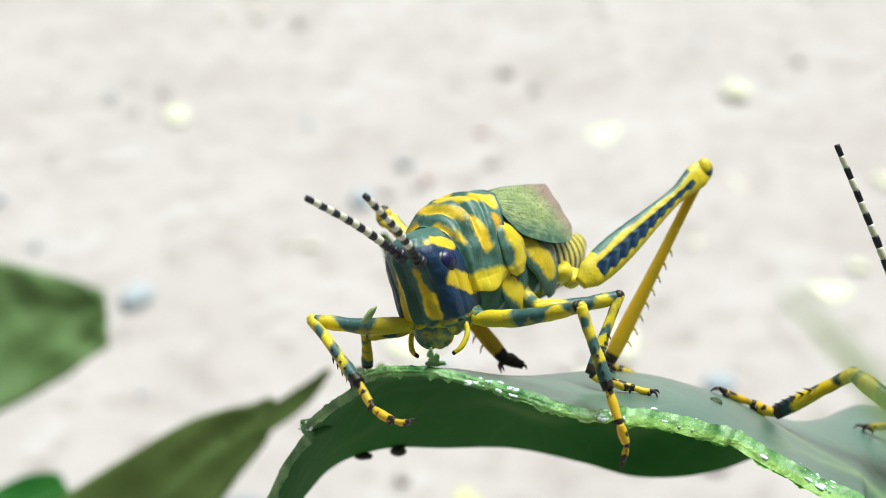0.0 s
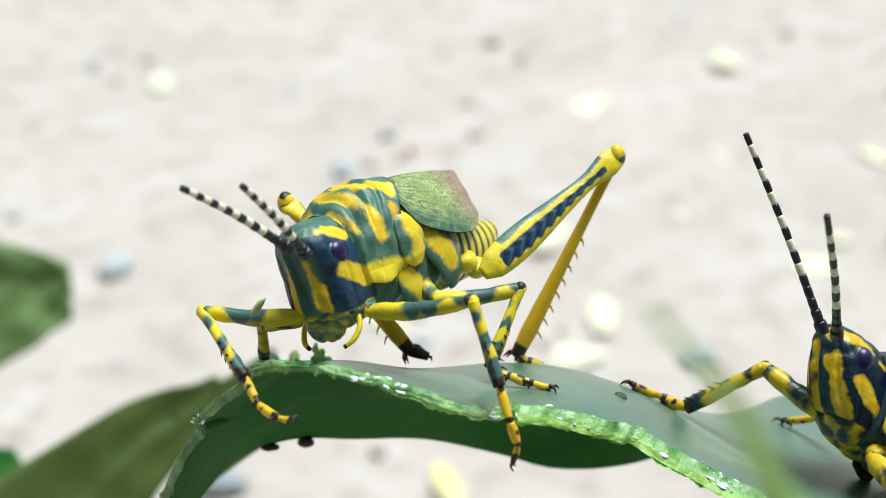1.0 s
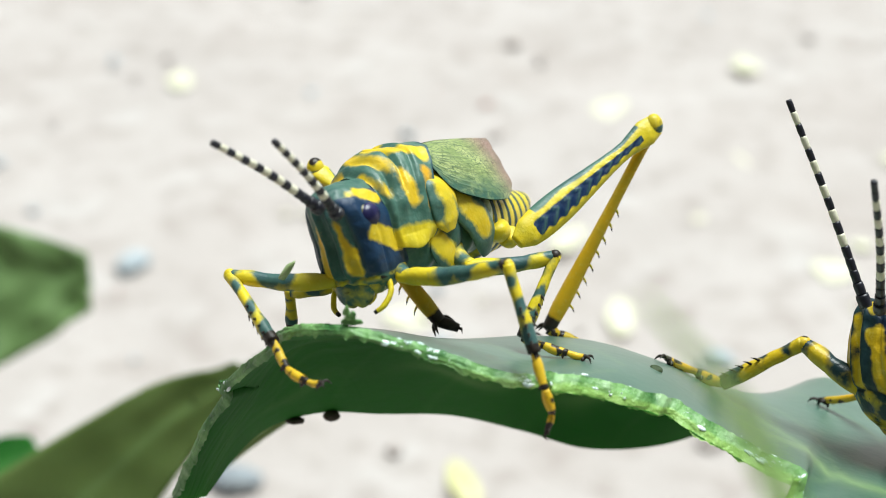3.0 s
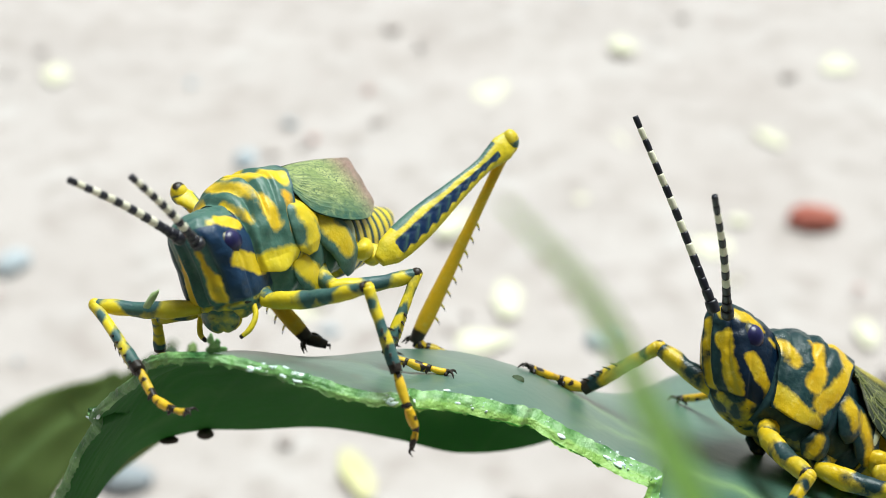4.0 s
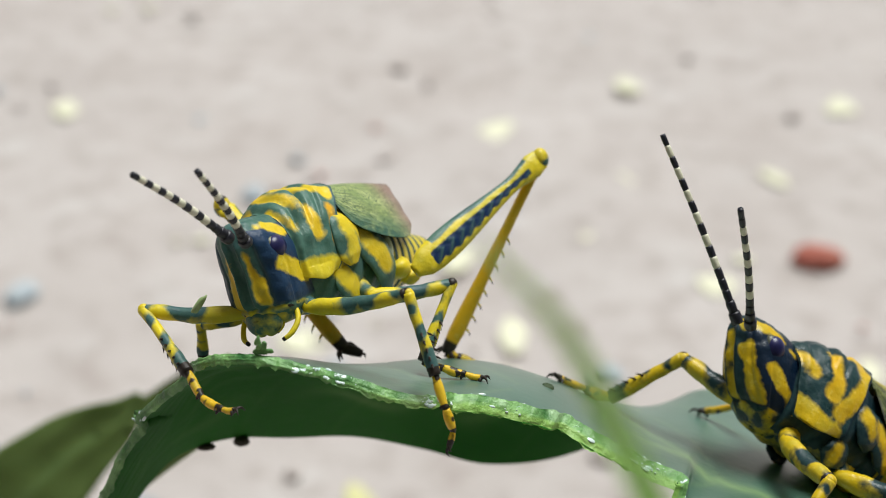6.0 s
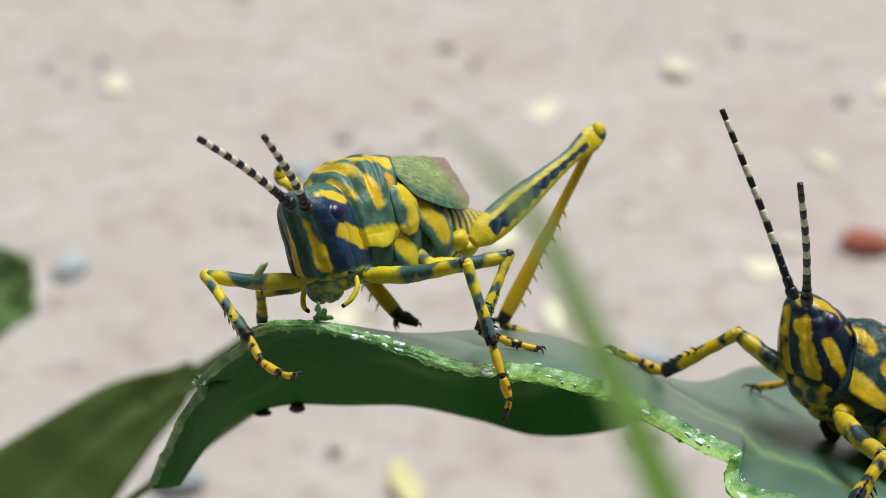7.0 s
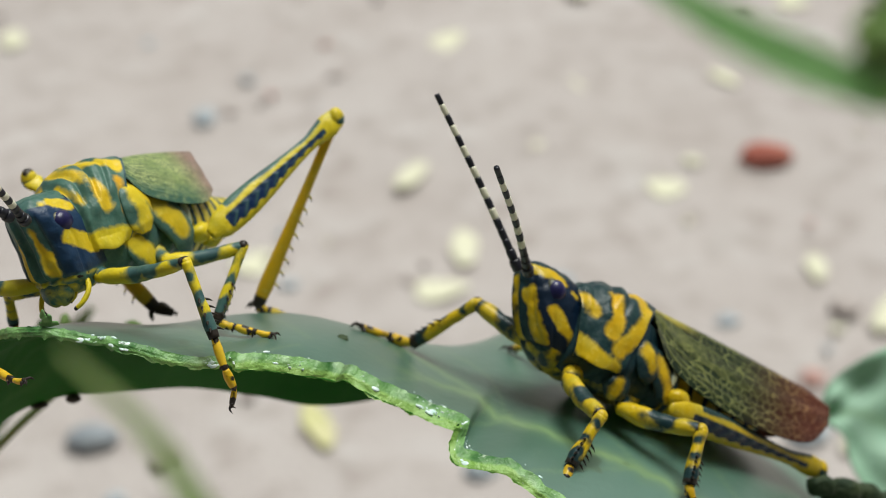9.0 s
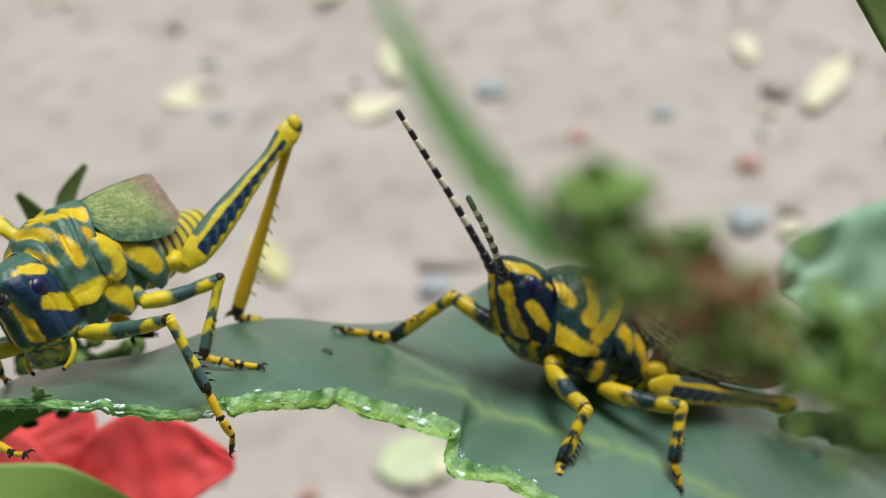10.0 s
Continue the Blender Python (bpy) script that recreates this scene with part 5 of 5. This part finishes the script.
leaf_part("leaf", plant, LEAF_MID, mm((-236, 304, 143), (-205, 308, 153), (-175, 312, 157), (-150, 316, 160.5), (-138, 317, 163)), [0.012, 0.026, 0.027, 0.023, 0.015, 0.008], (0.0, -0.75, 0.6), wave=0.003, seed=3)
plant = thing("milkweed_plant", "pale glaucous milkweed leaves behind the crouched grasshopper", "plant")
stalk("stem", plant, LEAF_BACK, mm((150, 175, 0), (148, 172, 120), (140, 168, 210)), [0.007, 0.006, 0.005])
leaf_part("leaf", plant, LEAF_PALE, mm((69.6, 150.9, 241.3), (73.0, 151.2, 241.7), (79.5, 150.2, 240.5), (88.5, 148.4, 238.2), (98.3, 145.6, 234.6), (140, 168, 210)), [0.001, 0.011, 0.017, 0.020, 0.016, 0.004], (0.0, -0.6, 0.8), wave=0.003, seed=4)

leaf_part("leaf", plant, LEAF_BACK, mm((49.6, 108.3, 336.4), (52.2, 105.7, 333.0), (54.5, 103.5, 330.2), (58.2, 100.1, 325.9), (62.8, 96.0, 320.6), (140, 168, 210)), [0.0005, 0.004, 0.006, 0.0055, 0.004, 0.002], (0.1, -0.8, 0.5), seed=6)

stalk("flower_stalk", plant_low, LEAF_BACK, mm((-111.1, 155.6, 194.6), (-78, 146, 215), (-42, 122, 258), (-33, 115, 270), (-24, 111, 280)), [0.0008, 0.0004])
for n in range(34):
    rng = random.Random(40 + n)
    c = (-21.0 + rng.uniform(-6.5, 7), 107.5 + rng.uniform(-2, 3), 285.7 + rng.uniform(-2.0, 1.5))
    P = lump([rng.uniform(0.5, 1.2) * MM for _ in range(3)], n * 1.3, 9, 12) + np.array(c) * MM
    V, F, A = grid(P, {}, wrap=True, caps=True, flip=True)
    part("bud", mesh_of("bud", V, F), (WITHERED, BUD_DARK, BUD_DARK)[n % 3], plant_low)
    if n % 2 == 0:
        stalk("bud_stalk", plant_low, LEAF_BACK, mm((-24, 111, 280), c), [0.0004, 0.0004])
for tip, mid in (((-18.5, 122.9, 298.4), (-20.7, 120.9, 296.2)), ((-25.5, 119.8, 297.7), (-24.2, 119.1, 295.4))):
    leaf_part("bract", plant_low, LEAF_BACK, mm((-22.7, 117.7, 292.5), mid, tip), [0.0004, 0.0010, 0.0003], (0, -1, 0.3))

# bits on the leaf
def shred(name, label, at, size, mat, seed):
    P = lump([v * MM for v in size], seed, 9, 12) + np.array(at) * MM
    V, F, A = grid(P, {}, wrap=True, caps=True, flip=True)
    part(name, mesh_of(name, V, F), mat, LEAF, label)


def smear(step, wide, count, seed):
    """A crusty white smear of dried latex along the cut edge."""
    rng = random.Random(seed)
    V, F = [], []
    for n in range(count):
        i = int(step / 14 * 899) + int(rng.gauss(0, wide) * 22)
        out = LEAF_P[i, 0] - LEAF_P[i, 2]
        out /= np.linalg.norm(out)
        w = rng.triangular(-0.05, 0.9, 0.25)
        skin = LEAF_P[i, 3 if step > 6.4 else 1]
        at = skin * (1 - w) + (LEAF_P[i, 0] - LEAF_N[i, 0] * THICK) * w + out * rng.uniform(0.05, 0.10)
        r = rng.uniform(0.18, 0.34) if n % 9 == 0 else rng.triangular(0.04, 0.17, 0.07)
        along = LEAF_P[i + 3, 0] - LEAF_P[i - 3, 0]
        down = LEAF_P[i, 0] - LEAF_N[i, 0] * THICK - skin
        face = np.cross(along, down)
        face *= np.sign(face @ out)
        frame_ = [v / np.linalg.norm(v) for v in (along, down, face)]
        P = (lump((r * rng.uniform(1.0, 1.7), r * rng.uniform(0.6, 1.0), 0.11), rng.uniform(0, 60), 7, 9) @ np.array(frame_) + at) * MM
        v, f, _ = grid(P, {}, wrap=True, caps=True, flip=True)
        F += [tuple(j + len(V) for j in q) for q in f]
        V += list(v)
    part("latex_smear", mesh_of("latex_smear", V, F), LATEX, LEAF, "dried white latex on the cut")


for n, (step, wide, count) in enumerate(((1.92, 0.25, 12), (4.7, 0.5, 90), (5.8, 0.45, 26), (6.9, 0.8, 26), (7.6, 0.9, 38), (8.35, 0.6, 40), (8.8, 0.4, 26), (9.25, 0.2, 60), (9.9, 0.6, 30))):
    smear(step, wide, count, 60 + n)
for x, z, w, h in ((-15.6, 307.2, 0.55, 0.35), (-15.5, 307.6, 0.42, 0.4), (-15.75, 308.0, 0.26, 0.4), (-15.25, 307.9, 0.2, 0.3), (-15.7, 308.35, 0.14, 0.3), (-14.9, 307.3, 0.35, 0.25)):
    shred("torn_tab", "small green shred standing on the edge", (x, 81.4, z), (w, 0.14, h), RIM, x * 3 + z)
shred("dark_blister", "dark spot on the leaf", (6.5, 91.6, 298.43), (0.6, 0.55, 0.2), WITHERED, 9.1)
for n, (x, y, z, r) in enumerate(((52.2, 94.9, 278.0, 1.3), (54.4, 95.6, 276.6, 1.7), (57.0, 96.4, 275.0, 1.9), (59.8, 97.0, 273.0, 2.2), (62.6, 97.6, 271.0, 2.2))):
    shred("withered_fold", "dark withered fold of the leaf edge", (x, y, z), (r * 1.2, r * 0.7, r), WITHERED, 3.1 + n * 4.7)
shred("dropping", "dark brown dropping on the leaf edge", (-21.2, 99.4, 285.6), (0.75, 0.6, 0.65), BROWN_DARK, 2.1)
shred("dropping", "dark brown dropping on the leaf edge", (-24.4, 98.6, 285.4), (0.9, 0.5, 0.4), BROWN_DARK, 6.1)

# red bloom below the leaf
M_RED = Matrix.Translation(Vector((-36, 131, 246)) * MM)
BLOOM = thing("red_flower", "large red petals of a flower below the leaf, out of focus", "flower", m=M_RED)
for tipv, w in (((22, -5, -6), 7), ((-20, -4, -8), 8), ((2, -16, -15), 8), ((-4, 9, -5), 7)):
    a = Vector((0, -2, -13))
    b = Vector(tipv)
    m_ = (a + b) / 2 + Vector((0, 0, 2.5))
    leaf_part("petal", BLOOM, RED_PETAL, mm(tuple(a), tuple(m_), tuple(b)), [v * MM for v in (1.5, w * 0.8, w, w * 0.7, 1.0)], (0.0, -0.6, 0.8), wave=0.0005, seed=w + tipv[0])
leaf_part("sepal", BLOOM, GRASS, mm((-18, -16, 2.2), (-6, -18.5, 7.4), (6, -19.5, 7.2), (17, -20, 1.7)), [v * MM for v in (1.5, 4.0, 4.4, 1.0)], (0.0, -0.6, 0.8), seed=21, label="green sepal")
P = ball((0, 0.002, -0.017), (0.005, 0.005, 0.005), 10, 14)
V, F, A = grid(P, {}, wrap=True, caps=True, flip=True)
part("calyx", mesh_of("calyx", V, F), BUD_GREEN, BLOOM)
stalk("flower_stalk", BLOOM, LEAF_BACK, mm((0, -3, -14), (-4, 4, -60), (-6, 10, -150)), [0.0015, 0.0014, 0.0014])

# near the lens: a grass blade, a leaf tip and a flowering spray, all swaying
RIGHT, UP, AWAY = (np.array(v) for v in ((0.9943, 0.106, 0.0102), (-0.0617, 0.4955, 0.8664), (-0.0868, 0.8621, -0.4993)))


def flat(*pts, size=1.0):
    """Points given across, up and away, in millimetres, as world steps in metres."""
    return [tuple((RIGHT * a + UP * b + AWAY * c) * MM * size) for a, b, c in pts]


BLADE = thing("grass_blade", "blurred green grass blade swaying close to the lens", "grass")
leaf_part("blade", BLADE, GRASS, flat((0, 0, 0), (3.5, -4.0, 0), (5.9, -8.8, 0), (7.9, -13.2, 0), (10.6, -20, 0), (12.6, -28, 0), size=0.72), [v * MM * 0.72 for v in (0.12, 0.46, 0.66, 0.82, 0.92, 0.95)], tuple(-AWAY), 0.00015, dry=0.7)
stalk("sheath", BLADE, GRASS, flat((12.3, -27, 0), (15, -40, 0), (28, -110, -20), (60, -350, -110), size=0.72), [0.0006, 0.0007, 0.0008])
NEAR_LEAF = thing("young_leaf", "blurred light green leaf tip swaying close to the lens", "leaf")
leaf_part("blade", NEAR_LEAF, YOUNG, flat((-1.5, -1, 0), (1.5, -2.0, 0), (5, -5, 0), (9, -11, 0), (14, -24, 0), size=0.55), [v * MM * 0.55 for v in (1.6, 3.9, 5.2, 5.8, 3.0)], tuple(-AWAY), 0.0003)
stalk("stalk", NEAR_LEAF, YOUNG, flat((13.6, -23, 0), (17, -34, 0), (28, -90, -20), (60, -560, -110), size=0.55), [0.0004, 0.0005, 0.0008])
SPRAY = thing("flowering_spray", "blurred spray of green and reddish buds with long blade", "plant")
leaf_part("blade", SPRAY, YOUNG, flat((-5.6, 11.4, 0.5), (-4.5, 8.4, 0.3), (-2.7, 4.6, 0.2), (0.2, 0.0, 0), size=0.76), [v * MM * 0.76 for v in (0.15, 0.45, 0.75, 0.85, 0.7)], tuple(-AWAY), 0.0002)
stalk("stem", SPRAY, GRASS, flat((0, 0, 0), (3, -1.2, 0.3), (8, -5, 0.6), (14, -9.5, 1), (28, -24, 2), size=0.76), [0.0003, 0.0006, 0.0008])
rng = random.Random(77)
for n in range(420):
    f = rng.random() ** 0.8
    cx, cy = 1.2 + 14 * f, 0.6 - 10.0 * f ** 1.1
    cx += rng.gauss(0, 0.9)
    cy += rng.gauss(0, 0.9 + 0.9 * f)
    if n % 6 == 0:
        cx, cy = 2.4 + rng.gauss(0, 1.0), 1.8 + rng.gauss(0, 0.8)
    P = lump([rng.uniform(0.25, 0.70) * MM * 0.76 for _ in range(3)], n, 7, 9) + np.array(flat((cx, cy, rng.gauss(0.8, 0.8)), size=0.76)[0])
    V, F, A = grid(P, {}, wrap=True, caps=True, flip=True)
    part("bud", mesh_of("bud", V, F), (BUD_RED, BUD_BROWN, BUD_GREEN, BUD_RED, BUD_FRESH)[n % 5] if 0.22 < f < 0.58 and n % 6 else (BUD_GREEN, BUD_FRESH, BUD_FRESH, BUD_GREEN)[n % 4], SPRAY)

SPRIG = thing("flowering_spray", "blurred hanging sprig of green and brown buds", "plant")
stalk("stem", SPRIG, GRASS, flat((-0.5, 3.5, 0), (0, 0, 0), (1.2, -4, 0.4), (6, -16, 1), (26, -90, -20), (60, -330, -110), size=0.8), [0.0002, 0.0004, 0.0006, 0.0008, 0.001])
rng = random.Random(31)
for n in range(150):
    cy = rng.gauss(0, 2.4)
    cx = 0.5 - 0.25 * cy + rng.gauss(0, 0.8)
    P = lump([rng.uniform(0.25, 0.60) * MM * 0.8 for _ in range(3)], n + 0.5, 7, 9) + np.array(flat((cx, cy, rng.gauss(0.4, 0.7)), size=0.8)[0])
    V, F, A = grid(P, {}, wrap=True, caps=True, flip=True)
    part("bud", mesh_of("bud", V, F), (BUD_GREEN, BUD_FRESH, BUD_GREEN, BUD_DARK, BUD_FRESH, BUD_BROWN)[n % 6], SPRIG)

BLADE_ROWS = [
    (0, 1.1, 32.6, 342.3), (0.5, 6.4, 37.0, 338.4), (0.8, 1.8, 37.2, 341.1), (1, 4.5, 36.2, 341.0), (1.2, 3.2, 35.9, 341.4),
    (1.5, 0.9, 34.2, 339.0), (1.8, 3.1, 36.2, 340.0), (2, 3.2, 37.7, 340.2), (2.2, 2.5, 37.6, 339.7), (3.3, 2.5, 34.5, 338.5),
    (3.5, 3.0, 34.4, 339.7), (3.8, 3.9, 37.0, 344.1), (4, 3.8, 37.0, 343.4), (4.2, 8.5, 32.2, 334.7), (4.5, 2.1, 34.9, 340.1),
    (4.7, -2.9, 34.6, 342.3), (4.9, 9.2, 33.2, 342.4), (5.2, 7.0, 32.4, 342.3), (6.3, -0.1, 31.5, 343.7), (6.5, 5.6, 29.4, 339.9),
    (6.7, 1.7, 29.8, 341.4), (7, -2.9, 31.8, 345.7), (7.2, 3.5, 30.2, 339.6), (7.5, 6.6, 33.3, 340.9), (7.8, -0.9, 33.5, 342.1),
    (8, 4.0, 32.9, 341.8), (8.2, 5.7, 30.7, 341.0), (8.3, 4.0, 30.3, 342.2), (8.4, 4.0, 30.6, 344.3), (8.5, 2.2, 29.6, 344.3),
    (8.6, 1.1, 29.3, 345.3), (8.7, 4.2, 28.1, 344.9), (8.8, 5.3, 27.2, 344.8), (8.9, 5.0, 26.7, 344.8), (9, 5.4, 26.4, 345.2),
    (9.2, 3.2, 28.4, 346.8), (9.5, -5.6, 31.1, 346.7), (10, -8.1, 32.7, 355.2),
]
SPRAY_ROWS = [
    (0, 21.6, 40.6, 354.4, 65), (8.6, 42.3, 35.6, 354.3, 65), (8.9, 30.8, 30.4, 350.5, 61), (9, 29.9, 30.8, 351.1, 61), (9.1, 28.0, 31.5, 352.8, 62),
    (9.2, 26.0, 32.2, 354.5, 64), (9.3, 24.9, 32.2, 353.3, 63), (9.4, 26.1, 33.6, 352.7, 58), (9.5, 25.6, 35.3, 352.4, 42), (9.6, 24.6, 35.5, 353.8, 31),
    (9.7, 24.2, 36.1, 355.0, 27), (9.8, 21.8, 33.6, 356.3, 21), (9.9, 19.4, 34.3, 357.4, 22), (10, 18.9, 36.4, 358.3, 26),
]
SPRIG_ROWS = [
    (0, 26.0, 39.4, 343.8), (8.8, 35.3, 30.9, 344.4), (9.0, 33.7, 33.2, 348.3), (9.1, 31.8, 34.0, 350.3), (9.2, 30.1, 34.0, 350.6), (9.3, 28.8, 33.9, 349.4),
    (9.4, 30.6, 34.3, 347.8), (9.6, 32.4, 37.1, 349.2), (9.8, 31.8, 34.3, 350.5), (10, 31.0, 33.3, 350.4),
]
NEAR_ROWS = [
    (0, 4.6, 15.0, 340.0), (8.1, 14.6, 15.2, 341.6), (8.3, 15.3, 15.8, 345.8), (8.4, 14.6, 15.8, 347.4), (8.5, 14.1, 15.2, 348.1),
    (8.6, 14.8, 14.5, 348.7), (8.7, 15.8, 13.3, 348.6), (8.8, 16.9, 11.9, 347.9), (9, 22.3, 9.0, 344.6), (10, 25.1, 11.4, 354.6),
]
RED_ROWS = [
    (0, -74.7, 110.2, 248.9), (8, -58.6, 116.0, 251.4), (8.5, -41.4, 112.5, 252.8), (8.7, -40.5, 112.8, 255.4), (9, -45.2, 111.5, 254.6),
    (9.3, -47.2, 115.4, 258.3), (9.5, -44.8, 117.4, 260.5), (9.6, -38.0, 117.0, 262.3), (9.7, -35.0, 116.4, 263.0), (9.8, -31.5, 117.1, 265.8), (9.9, -29.3, 116.9, 267.2),
    (10, -30.2, 116.0, 267.5),
]


def motions():
    shift = INV_A @ M_A_LATER
    for feeler, base, swing in ((FEELER_1, (-16.8, 84.8, 313.8), 8), (FEELER_2, (-18.2, 85.6, 313.8), 4)):
        b = Vector(base) * MM
        moved = M_A @ shift @ INV_A @ b
        later = INV_A @ Matrix.Translation(moved) @ Matrix.Rotation(radians(swing), 4, "Y") @ Matrix.Translation(-b) @ M_A
        walk(feeler, [(0, Matrix()), (4.8, Matrix()), (6.4, later), (10, later)])
    walk(BODY_A, [(0, Matrix()), (4.8, Matrix()), (6.4, INV_A @ M_A_LATER), (10, INV_A @ M_A_LATER)])
    walk(BLADE, [(t, pose(x * MM, y * MM, z * MM)) for t, x, y, z in BLADE_ROWS])
    walk(NEAR_LEAF, [(t, pose(x * MM, y * MM, z * MM)) for t, x, y, z in NEAR_ROWS])
    walk(SPRAY, [(t, pose(x * MM, y * MM, z * MM) @ Matrix.Rotation(radians(lean - 29), 4, Vector(-AWAY))) for t, x, y, z, lean in SPRAY_ROWS])
    walk(SPRIG, [(t, pose(x * MM, y * MM, z * MM)) for t, x, y, z in SPRIG_ROWS])
    walk(BLOOM, [(t, pose(x * MM, y * MM, z * MM)) for t, x, y, z in RED_ROWS])


motions()
